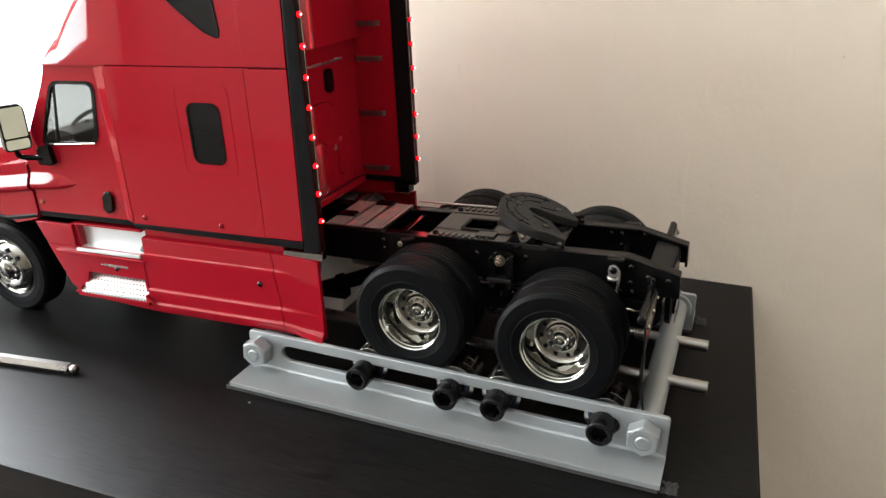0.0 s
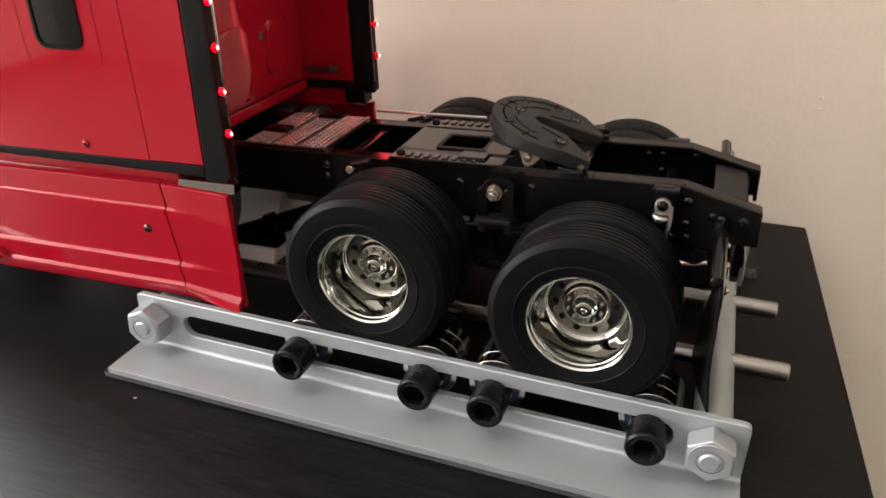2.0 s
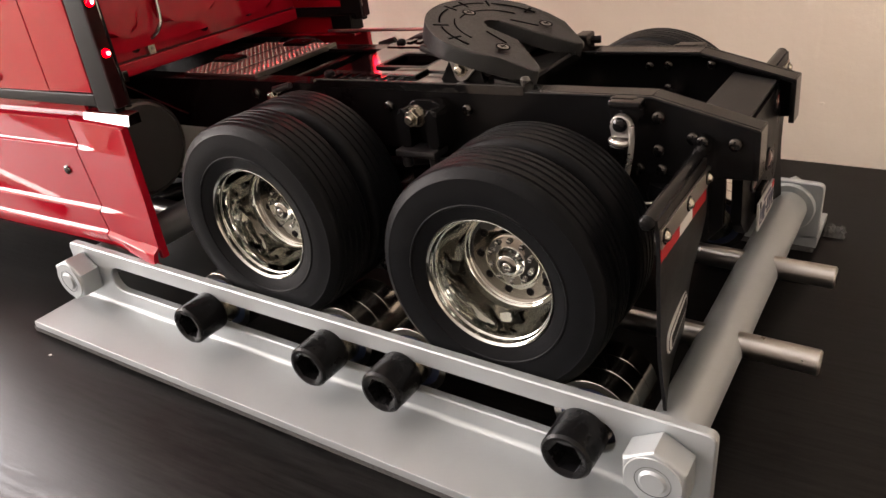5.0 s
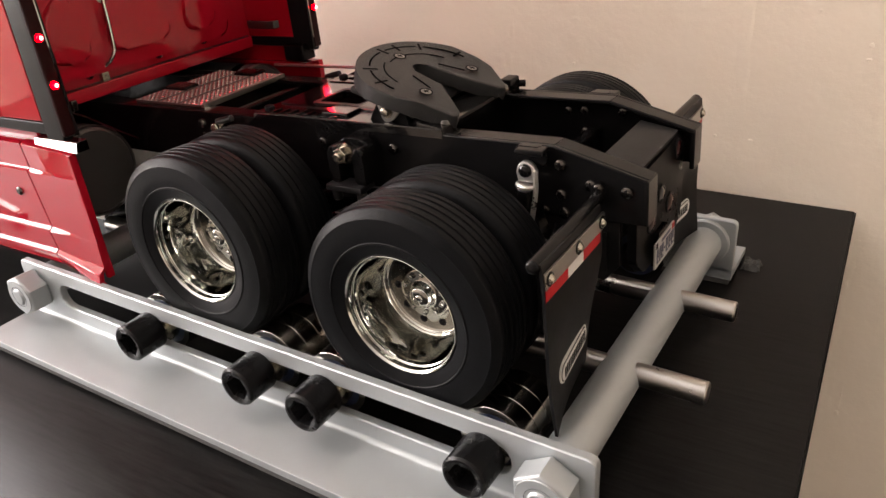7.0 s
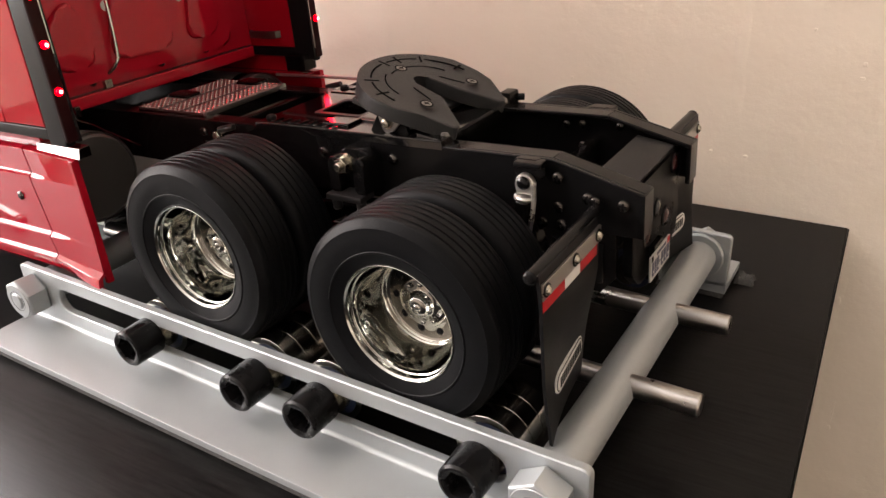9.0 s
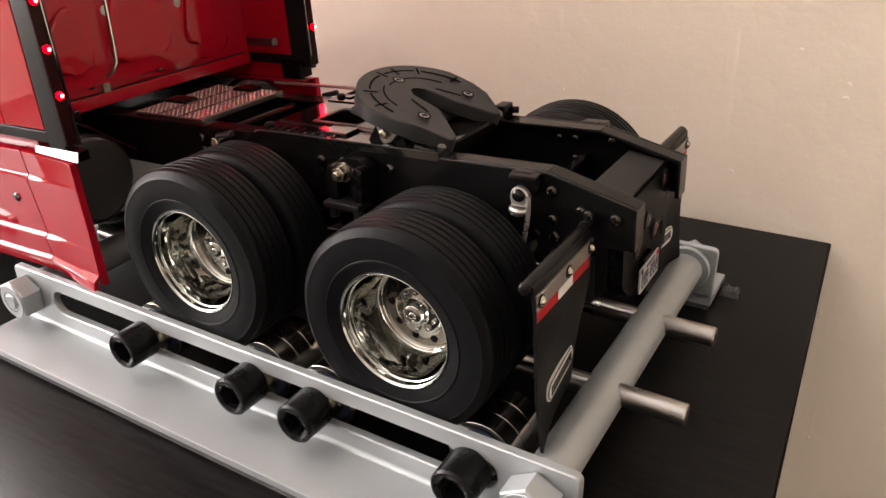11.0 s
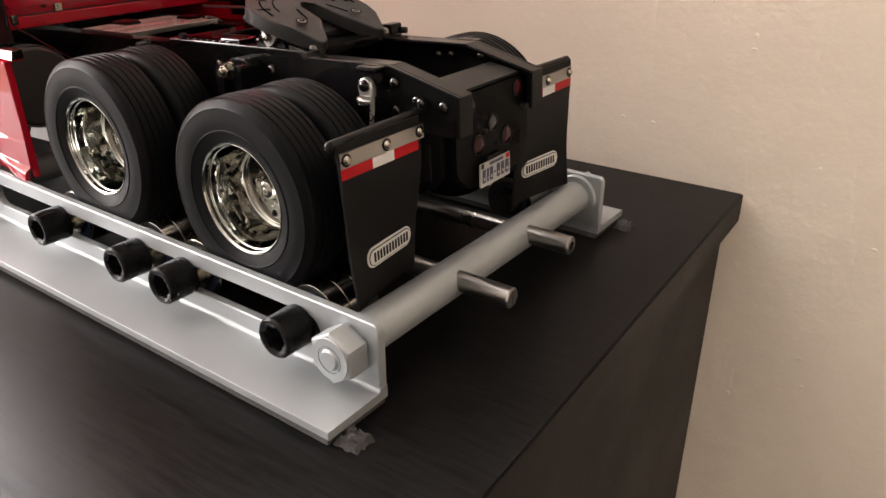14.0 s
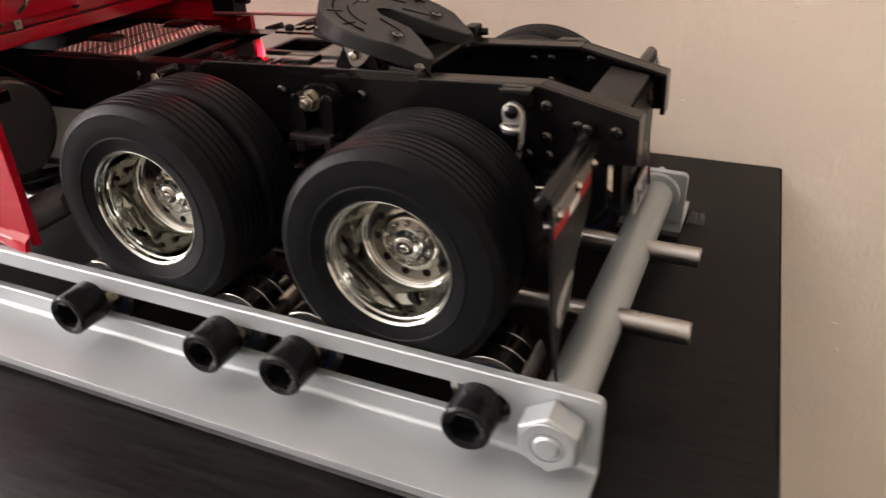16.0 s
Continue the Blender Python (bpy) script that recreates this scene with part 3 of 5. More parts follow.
# rear rim section, radius and distance from the truck's middle: rolled lip, two steps, bowl, disc, hub flange, hub cap
DISH = [(0.0236, 0.0830), (0.0238, 0.0884), (0.0237, 0.0889), (0.0235, 0.0891), (0.0233, 0.0889), (0.0230, 0.0883), (0.0226, 0.0882), (0.0225, 0.0878), (0.0224, 0.0867), (0.0222, 0.0865), (0.0219, 0.0864), (0.0217, 0.0860), (0.0213, 0.0838)]
DISH += [(0.0210, 0.0815), (0.0207, 0.0785), (0.0204, 0.0755), (0.0199, 0.0729), (0.0193, 0.0710), (0.0187, 0.0703), (0.0182, 0.0701), (0.0179, 0.0698), (0.0175, 0.0692), (0.0160, 0.0690), (0.0130, 0.0689), (0.0110, 0.0691), (0.0107, 0.0695)]
DISH += [(0.0105, 0.0711), (0.0101, 0.0717), (0.0092, 0.0718), (0.0058, 0.0720), (0.0050, 0.0725), (0.0047, 0.0742), (0.0043, 0.0753), (0.0036, 0.0759), (0.0023, 0.0760), (0.0020, 0.0755), (0.0017, 0.0755), (0.0014, 0.0761), (0.0008, 0.0763), (0.0, 0.0763)]


def rear_wheel(x, side):
    """Dual wheel with a deep chrome dish."""
    s = side
    wheel = part("wheel", lathe([(r, s * y) for r, y in DISH], 96), RIM, truck, "chrome deep-dish rim with twin black tyres", sharp=50)
    wheel.location = (x, 0, AXLE_Z[x])
    part("tyre", lathe(tyre_profile(s * 0.0908, s * 0.0680, s), 128, closed=True), RUBBER, wheel)
    part("tyre", lathe(tyre_profile(s * 0.0440, s * 0.0662, s), 128, closed=True), RUBBER, wheel)
    part("inner_drum", lathe([(0.0, s * 0.0395), (0.0240, s * 0.0395), (0.0244, s * 0.0420), (0.0244, s * 0.0674), (0.0, s * 0.0674)], 40), BLACK, wheel)
    turn = 0.3 if x == AXLE_1 else 0.05
    nut = hole = None
    for k in range(10):
        a = 2 * math.pi * (k + turn) / 10
        m = pose(0.0138 * math.cos(a), 0, 0.0138 * math.sin(a))
        if hole is None:
            hole = part("hand_hole", lathe([(0, s * 0.0694), (0.0012, s * 0.0694), (0.0016, s * 0.0691), (0.0016, s * 0.0685), (0, s * 0.0685)], 16), OXIDE, wheel)
            hole.matrix_basis = m
        else:
            share("hand_hole", hole, m, wheel)
    for k in range(10):
        a = 2 * math.pi * (k + turn + 0.4) / 10
        m = pose(0.0080 * math.cos(a), 0, 0.0080 * math.sin(a))
        if nut is None:
            nut = part("lug_nut", prism(hexagon(0.0010), s * 0.0716, s * 0.0733, "y", 0.0003), CHROME, wheel)
            nut.matrix_basis = m
        else:
            share("lug_nut", nut, m, wheel)


def front_wheel(side):
    s = side
    face = [(0.0250, 0.0795), (0.0256, 0.0850), (0.0250, 0.0860), (0.0240, 0.0850), (0.0232, 0.0838), (0.0225, 0.0846), (0.0200, 0.0880), (0.0165, 0.0895), (0.0125, 0.0880), (0.0110, 0.0872), (0.0090, 0.0872), (0.0085, 0.0905), (0.0060, 0.0925), (0.0, 0.0930)]
    wheel = part("wheel", lathe([(r, s * y) for r, y in face], 64), RIM, truck, "chrome front wheel with a black tyre", sharp=50)
    wheel.location = (AXLE_F, 0, -0.0002)
    part("tyre", lathe(tyre_profile(s * 0.0868, s * 0.0630, s), 112, closed=True), RUBBER, wheel)
    part("inner_drum", rod((0, s * 0.0635, 0), (0, s * 0.0790, 0), 0.0255, 40), BLACK, wheel)
    for k in range(10):
        a = 2 * math.pi * k / 10
        part("hand_hole", rod((0.0182 * math.cos(a), s * 0.0870, 0.0182 * math.sin(a)), (0.0182 * math.cos(a), s * 0.0898, 0.0182 * math.sin(a)), 0.0022, 14), BLACK, wheel)
        part("lug_nut", rod((0.0100 * math.cos(a), s * 0.0870, 0.0100 * math.sin(a)), (0.0100 * math.cos(a), s * 0.0902, 0.0100 * math.sin(a)), 0.0016, 8, bevel=0.0004), CHROME, wheel)


for side in (-1, 1):
    rear_wheel(AXLE_1, side)
    rear_wheel(AXLE_2, side)
    front_wheel(side)
for x in (AXLE_1, AXLE_2):
    ax = bmesh.new()
    z = AXLE_Z[x]
    rod((x, -0.041, z), (x, 0.041, z), 0.0062, 20, ax)
    lathe([(0, -0.014), (0.010, -0.013), (0.017, -0.008), (0.019, 0.0), (0.017, 0.008), (0.010, 0.013), (0, 0.014)], 28, ax, at=(x, 0, z))
    part("rear_axle", ax, BLACK, truck)
part("front_axle", box(AXLE_F - 0.006, AXLE_F + 0.006, -0.064, 0.064, -0.008, 0.004, 0.002), BLACK, truck)


# chassis rails: channels open to the inside, the tail cut down at the end
def chassis_rail(side):
    s = side
    web = [(-0.600, 0.0250), (-0.600, 0.0468), (-0.010, 0.0468), (-0.004, 0.0468), (0.036, 0.0468), (0.0705, 0.0372), (0.0705, 0.0205), (0.030, 0.0195), (-0.010, 0.0205), (-0.130, 0.0215)]
    bm = prism(web, s * 0.0330, s * 0.0312, "y")
    for a, b, z0, z1 in ((-0.600, -0.006, 0.0468, 0.0468), (-0.006, 0.036, 0.0468, 0.0468), (0.036, 0.0705, 0.0468, 0.0372)):
        prism([(a, z0), (b, z1), (b, z1 - 0.0017), (a, z0 - 0.0017)], s * 0.0312, s * 0.0232, "y", bm=bm)
    prism([(-0.600, 0.0250), (-0.130, 0.0216), (-0.010, 0.0206), (-0.010, 0.0222), (-0.130, 0.0232), (-0.600, 0.0266)], s * 0.0312, s * 0.0240, "y", bm=bm)
    rail = part("chassis_rail", bm, BLACK, truck)
    bevel = rail.modifiers.new("edge", "BEVEL")
    bevel.width, bevel.segments, bevel.limit_method = 0.0004, 2, "ANGLE"
    # end cap bent inward at the tail
    part("rail_end", box(0.0688, 0.0708, min(s * 0.0332, s * 0.0235), max(s * 0.0332, s * 0.0235), 0.0205, 0.0372, 0.0004), BLACK, rail)
    return rail




def screw_head(x, z, y, side, r=0.0022, parent=None, proud=0.0012):
    """A domed cross-recess screw head on an upright face."""
    s = side
    bm = lathe([(0.0, y + s * proud), (r * 0.55, y + s * proud), (r * 0.9, y + s * proud * 0.7), (r, y + s * proud * 0.2), (r, y - s * 0.0003), (0, y - s * 0.0003)], 18, at=(x, 0, z))
    ob = part("screw", bm, ZINC if parent is None else BLACK_CHROME, parent or truck)
    cross = box(x - r * 0.6, x + r * 0.6, min(y, y + s * (proud + 0.00006)), max(y, y + s * (proud + 0.00006)), z - r * 0.13, z + r * 0.13)
    box(x - r * 0.13, x + r * 0.13, min(y, y + s * (proud + 0.00008)), max(y, y + s * (proud + 0.00008)), z - r * 0.6, z + r * 0.6, bm=cross)
    part("recess", cross, BLACK, ob)
    return ob


TAIL_BLACK = mat("dull_black_panel_plastic", (0.0034, 0.0034, 0.0036), 0.30, vary=0.2, spec=0.03)
SATIN = mat("satin_black_metal", (0.020, 0.020, 0.021), 0.30, metal=0.4, vary=0.15, spec=0.4)
# black flange plastic with the diodes' red glow painted into the base colour
LIGHT_BAR = mat("light_bar_glow_tint", (0.013, 0.0028, 0.0032), 0.34, vary=0.2, spec=0.08)
SMOKED_CHROME = mat("smoked_chrome", (0.13, 0.125, 0.12), 0.08, metal=1.0, vary=0.03)
CAST_DARK = mat("black_cast_metal", (0.008, 0.008, 0.0082), 0.42, vary=0.2, bump=0.15, bump_scale=1500, spec=0.14)
EYE = mat("bright_plated_eye", (0.55, 0.54, 0.51), 0.30, metal=0.8, vary=0.05)
GLOSS_BLACK = mat("gloss_black", (0.0035, 0.0035, 0.0037), 0.10, vary=0.1, spec=0.30)
BLACK_CHROME = mat("dark_chromed_steel", (0.11, 0.105, 0.10), 0.20, metal=1.0)

for side in (-1, 1):
    rail = chassis_rail(side)
    y = side * 0.0330
    for x, z in ((-0.0350, 0.0390), (-0.0720, 0.0385), (0.0385, 0.0400), (0.0385, 0.0285), (0.0500, 0.0335), (0.0632, 0.0325), (-0.1470, 0.0410), (-0.1470, 0.0345), (0.0395, 0.0215), (0.0315, 0.0215)):
        screw_head(x, z, y, side, 0.0023, rail)

for side in (-1, 1):
    bolt = part("rail_bolt", rod((-0.1293, side * 0.0330, 0.0424), (-0.1293, side * 0.0402, 0.0424), 0.0015, 14), BLACK_CHROME, truck)
    part("bolt_head", prism([(-0.1293 + p, 0.0424 + q) for p, q in hexagon(0.0026, 8)], side * 0.0396, side * 0.0418, "y", 0.0005), ZINC, bolt)
    part("link_pin", rod((-0.1290, side * 0.0393, 0.0450), (-0.1185, side * 0.0393, 0.0476), 0.0015, 14, bevel=0.0004), SATIN, bolt)

for x, z in ((0.0140, 0.0390), (0.0215, 0.0395), (0.0215, 0.0300), (0.0385, 0.0400)):
    screw_head(x, z, 0.0312, -1, 0.0019, rail)

# tail cross-member with lamps and number plate
tail = part("tail_panel", prism(round_off([(-0.0280, 0.0352), (0.0290, 0.0352), (0.0290, 0.0020), (0.0200, -0.0060), (-0.0190, -0.0060), (-0.0280, 0.0020)], 0.002), 0.0615, 0.0650, "x", 0.0006), TAIL_BLACK, truck)
part("top_step", prism([(0.0490, 0.0384), (0.0640, 0.0356), (0.0642, 0.0370), (0.0490, 0.0398)], -0.0231, 0.0231, "y", 0.0003), CAST_DARK, tail)
for y, z, m, r in ((-0.0175, 0.0305, DARK_RED, 0.0034), (0.0200, 0.0305, DARK_RED, 0.0034), (-0.0006, 0.0192, GREY_LENS, 0.0031), (-0.0118, 0.0118, DARK_RED, 0.0037), (0.0106, 0.0110, DARK_RED, 0.0037)):
    lens = part("tail_lamp", lathe([(0, 0.0663), (r * 0.6, 0.0661), (r * 0.92, 0.0655), (r, 0.0647), (0, 0.0647)], 24, axis="x", at=(0, y, z)), m, tail)
    part("bezel", lathe([(r, 0.0647), (r + 0.0008, 0.0647), (r + 0.0008, 0.0656), (r, 0.0658)], 24, closed=True, axis="x", at=(0, y, z)), BLACK_TRIM, lens)
plate = part("number_plate", box(0.0672, 0.0681, -0.0150, 0.0090, -0.0064, 0.0042, 0.0003), PLATE_FILM, tail, "small white number plate with dark lettering")
part("plate_bracket", box(0.0647, 0.0672, -0.0080, 0.0030, -0.0030, 0.0060, 0.0004), BLACK, tail)
for k, (y0, y1) in enumerate(((-0.0136, -0.0112), (-0.0102, -0.0086), (-0.0078, -0.0054), (-0.0044, -0.0032), (-0.0022, 0.0004), (0.0014, 0.0038), (0.0048, 0.0076))):
    z0, z1 = (-0.0046, 0.0014) if k != 3 else (-0.0020, -0.0012)
    part("letter_bar", box(0.06805, 0.06825, y0, y1, z0, z1), BAR_DARK, plate)
    if k != 3:
        part("letter_bar_gap", box(0.06815, 0.06833, y0 + 0.0008, y1 - 0.0006, -0.0034, -0.0022), PLATE_FILM, plate)
part("letter_bar", box(0.06805, 0.06825, -0.0078, 0.0030, 0.0024, 0.0036), BAR_DARK, plate)
part("date_sticker", box(0.06805, 0.06825, 0.0052, 0.0082, 0.0020, 0.0042), RED_FILM, plate)
part("date_sticker", box(0.06805, 0.06825, -0.0144, -0.0124, 0.0020, 0.0042), GREY_LENS, plate)
part("rear_crossmember", box(0.0250, 0.0300, -0.0312, 0.0312, 0.0180, 0.0340, 0.001), BLACK, truck)
part("centre_crossmember", box(-0.0600, -0.0450, -0.0312, 0.0312, 0.0230, 0.0420, 0.001), BLACK, truck)
part("front_crossmember", box(-0.1400, -0.1340, -0.0312, 0.0312, 0.0240, 0.0440, 0.001), BLACK, truck)
part("drive_shaft", rod((-0.300, 0, 0.012), (-0.105, 0, 0.002), 0.0035, 14), STEEL, truck)
part("drive_shaft", rod((-0.105, 0, 0.002), (0.0, 0, 0.0), 0.0030, 14), STEEL, truck)


def suspension(side):
    """Leaf springs, their centre bracket with a nut, and the rear damper."""
    s = side
    y0, y1 = s * 0.0345, s * 0.0445
    spring = bmesh.new()
    for k in range(3):
        w = 0.052 - 0.012 * k
        prism([(-0.0525 + w * t, -0.004 + 0.0095 * (1 - (t) ** 2) - 0.0016 * k + d) for t, d in [(u / 8, 0) for u in range(-8, 9)] + [(u / 8, 0.0013) for u in range(8, -9, -1)]], min(y0, y1), max(y0, y1), "y", bm=spring)
    part("leaf_spring", spring, BLACK, truck)
    hang = part("spring_bracket", prism(round_off([(-0.0590, 0.0240), (-0.0410, 0.0240), (-0.0410, 0.0400), (-0.0440, 0.0440), (-0.0560, 0.0440), (-0.0590, 0.0400)], 0.003), s * 0.0330, s * 0.0400, "y", 0.0008), BLACK, truck)
    for x in (-0.0562, -0.0434):
        part("bracket_rib", prism(round_off([(x - 0.0026, 0.0262), (x + 0.0026, 0.0262), (x + 0.0026, 0.0424), (x - 0.0026, 0.0424)], 0.0025, 5), s * 0.0330, s * 0.0466, "y", 0.0012, 3), BLACK, hang)
        part("bracket_bolt", rod((x, s * 0.0470, 0.0196), (x, s * 0.0470, 0.0244), 0.0021, 12, bevel=0.0006), SATIN, hang)
    part("clamp_plate", box(-0.0598, -0.0412, min(s * 0.0400, s * 0.0500), max(s * 0.0400, s * 0.0505), 0.0242, 0.0272, 0.0009), SATIN, hang)
    nut = part("hex_nut", prism([(-0.0508 + p, 0.0394 + q) for p, q in hexagon(0.0034, 15)], s * 0.0452, s * 0.0486, "y", 0.0004), ZINC, hang)
    part("washer", lathe([(0, s * 0.0440), (0.0042, s * 0.0440), (0.0042, s * 0.0452), (0, s * 0.0452)], 24, at=(-0.0508, 0, 0.0394)), ZINC, nut)
    part("stud", rod((-0.0508, s * 0.0330, 0.0394), (-0.0508, s * 0.0506, 0.0394), 0.0018, 14, bevel=0.0003), ZINC, nut)
    # damper from the rail down to the axle
    cap = part("damper_bracket", prism(round_off([(0.0225, 0.0395), (0.0345, 0.0395), (0.0345, 0.0445), (0.0325, 0.0470), (0.0225, 0.0470), (0.0215, 0.0440)], 0.002), s * 0.0330, s * 0.0358, "y", 0.0010), BLACK, truck)
    damper = part("damper", rod((0.0260, s * 0.0384, 0.0290), (0.0205, s * 0.0384, 0.0010), 0.0032, 22, bevel=0.0006), GLOSS_BLACK, truck, "glossy black shock absorber with a chrome eye")
    ring = [(0.0037 * math.cos(radians(a)), 0.0037 * math.sin(radians(a))) for a in range(0, 181, 15)]
    part("damper_eye", prism([(0.0278 + x - 0.05 * z, 0.0386 + z) for x, z in ring + [(-0.0036, -0.0042), (0.0036, -0.0042)]], s * 0.0366, s * 0.0396, "y", 0.0007), EYE, damper)
    part("damper_cap", box(0.0235, 0.0345, min(s * 0.0332, s * 0.0395), max(s * 0.0332, s * 0.0395), 0.0444, 0.0468, 0.0008), BLACK, cap)
    part("damper_collar", rod((0.0273, s * 0.0386, 0.0340), (0.0270, s * 0.0386, 0.0322), 0.0038, 24, bevel=0.0006), EYE, damper)
    part("damper_body", rod((0.0270, s * 0.0386, 0.0324), (0.0218, s * 0.0386, 0.0060), 0.0036, 24, bevel=0.0006), GLOSS_BLACK, damper)
    part("damper_blade", pipe([(0.0316, s * 0.0396, 0.0390), (0.0315, s * 0.0396, 0.0320), (0.0300, s * 0.0396, 0.0230), (0.0274, s * 0.0396, 0.0110)], 0.0010, 8), EYE, damper)
    part("damper_bolt", lathe([(0, s * 0.0412), (0.0014, s * 0.0411), (0.0023, s * 0.0405), (0.0026, s * 0.0396), (0, s * 0.0394)], 20, at=(0.0277, 0, 0.0390)), GLOSS_BLACK, damper)
    # torque arm and air bellows seen between the wheels
    part("torque_arm", rod((-0.095, s * 0.036, 0.012), (-0.020, s * 0.036, 0.022), 0.0028, 12), BLACK, truck)
    part("air_bellows", lathe([(0, -0.006), (0.0090, -0.006), (0.0105, -0.002), (0.0095, 0.003), (0.0108, 0.007), (0.0100, 0.012), (0, 0.012)], 28, axis="z", at=(0.043, s * 0.026, 0.004)), RUBBER, truck)
    part("tail_gusset", prism([(0.0300, 0.0198), (0.0600, 0.0200), (0.0600, 0.0020), (0.0540, -0.0050), (0.0400, -0.0030)], s * 0.0318, s * 0.0285, "y", 0.0004), BLACK, truck)
    part("lower_bracket", box(0.0440, 0.0560, min(s * 0.030, s * 0.034), max(s * 0.030, s * 0.034), 0.0000, 0.0165, 0.0006), BLACK, truck)
    low = part("lower_bolt", prism([(-0.0637 + p, -0.0048 + q) for p, q in hexagon(0.0022, 10)], s * 0.0290, s * 0.0316, "y", 0.0004), ZINC, truck)
    part("bolt_tip", rod((-0.0637, s * 0.0300, -0.0048), (-0.0637, s * 0.0330, -0.0048), 0.0012, 12, bevel=0.0003), ZINC, low)
    part("trailing_link", prism(round_off([(-0.0690, 0.0250), (-0.0560, 0.0250), (-0.0590, -0.0090), (-0.0680, -0.0090)], 0.003), s * 0.0240, s * 0.0288, "y", 0.0006), BLACK, truck)
    part("link_rod", rod((0.0, s * 0.038, 0.006), (0.050, s * 0.034, 0.010), 0.0020, 12), ZINC, truck)


for side in (-1, 1):
    suspension(side)


def mudflap(side):
    s = side
    bar = part("mudflap_bar", rod((0.0535, s * 0.0330, 0.0304), (0.0535, s * 0.0890, 0.0294), 0.0024, 24, bevel=0.0008), BLACK, truck)
    part("bar_end", lathe([(0, s * 0.0899), (0.0014, s * 0.0898), (0.0021, s * 0.0894), (0.0025, s * 0.0888), (0.0025, s * 0.0880), (0, s * 0.0880)], 20, at=(0.0535, 0, 0.0294)), BLACK, bar)
    part("hanger_rib", box(0.0538, 0.0561, min(s * 0.0405, s * 0.0880), max(s * 0.0405, s * 0.0880), 0.0268, 0.0300, 0.0005), BLACK, bar)
    part("bar_foot", prism(hexagon(0.0034, 30), s * 0.0330, s * 0.0350, "y"), BLACK, bar).location = (0.0535, 0, 0.0325)
    screw_head(0.0535, 0.0335, s * 0.0350, side, 0.0020, bar)
    bm = bmesh.new()
    rows = []
    n, w = 10, 8
    for i in range(n + 1):
        t = i / n
        z = 0.0305 - 0.0670 * t
        half_in, half_out = 0.0410, 0.0885 - 0.0010 * min(1, t * 2.2) - 0.002 * t
        rows.append([])
        for j in range(w + 1):
            u = j / w
            y = half_in + (half_out - half_in) * u
            x = 0.0552 - 0.0040 * t * t - 0.0015 * math.sin(u * 3.0) * t + 0.0008 * math.sin(7 * t) + 0.0120 * max(0.0, t - 0.30) * (u - 0.35)
            rows[-1].append((x, s * y, z))
    for off in (0.0, 0.0012):
        vs = [[bm.verts.new((x + off, y, z)) for x, y, z in row] for row in rows]
        for i in range(n):
            for j in range(w):
                bm.faces.new((vs[i][j], vs[i][j + 1], vs[i + 1][j + 1], vs[i + 1][j]))
    edge = [e for e in bm.edges if len(e.link_faces) == 1]
    bmesh.ops.bridge_loops(bm, edges=edge)
    flap = part("mudflap", bm, BLACK_TRIM, truck, "black mudflap with steel strip and red-white reflective tape", sharp=60)
    strip = part("steel_strip", box(0.0564, 0.0574, min(s * 0.0392, s * 0.0876), max(s * 0.0392, s * 0.0876), 0.0213, 0.0272, 0.0002), STEEL, flap)
    for y in (0.0422, 0.0625, 0.0848):
        part("strip_screw", lathe([(0, 0.0590), (0.0010, 0.0589), (0.0017, 0.0582), (0.0019, 0.0574), (0, 0.0574)], 16, axis="x", at=(0, s * y, 0.0243)), ZINC, strip)
        part("screw_seat", lathe([(0.0019, 0.0574), (0.0024, 0.0574), (0.0024, 0.0577), (0.0019, 0.0578)], 16, closed=True, axis="x", at=(0, s * y, 0.0243)), OXIDE, strip)
    for a, b, m in ((0.0428, 0.0580, RED_FILM), (0.0580, 0.0706, WHITE), (0.0706, 0.0875, RED_FILM)):
        part("reflective_tape", box(0.0566, 0.0571, min(s * a, s * b), max(s * a, s * b), 0.0171, 0.0212), m, flap)
    # rounded badge with plain lettering bars
    mid, half = 0.0604 if s < 0 else 0.0622, 0.0156
    def turned(ob):
        ob.matrix_basis = Matrix.Translation((0.0530, s * mid, 0)) @ pose(0.0004, 0, 0, 0, 0, -s * 6.4) @ Matrix.Translation((-0.0530, -s * mid, 0))
        return ob

    def badge(y0, y1, z0, z1, r, x0, x1, m, name):
        pts = rounded(min(s * y0, s * y1), max(s * y0, s * y1), z0, z1, r)
        return turned(part(name, prism(pts, x0, x1, "x"), m, flap))
    badge(mid - half, mid + half, -0.0236, -0.0152, 0.0040, 0.0526, 0.0534, WHITE, "badge")
    badge(mid - half + 0.0007, mid + half - 0.0007, -0.0229, -0.0159, 0.0034, 0.0528, 0.0536, BLACK_TRIM, "badge_ring")
    badge(mid - half + 0.0011, mid + half - 0.0011, -0.0225, -0.0163, 0.0030, 0.0530, 0.0538, WHITE, "badge_field")
    for k in range(12):
        y = mid - 0.0125 + 0.00212 * k
        turned(part("letter_bar", box(0.0530, 0.0540, min(s * y, s * (y + 0.00120)), max(s * y, s * (y + 0.00120)), -0.0214, -0.0174), BLACK_TRIM, flap))


for side in (-1, 1):
    mudflap(side)

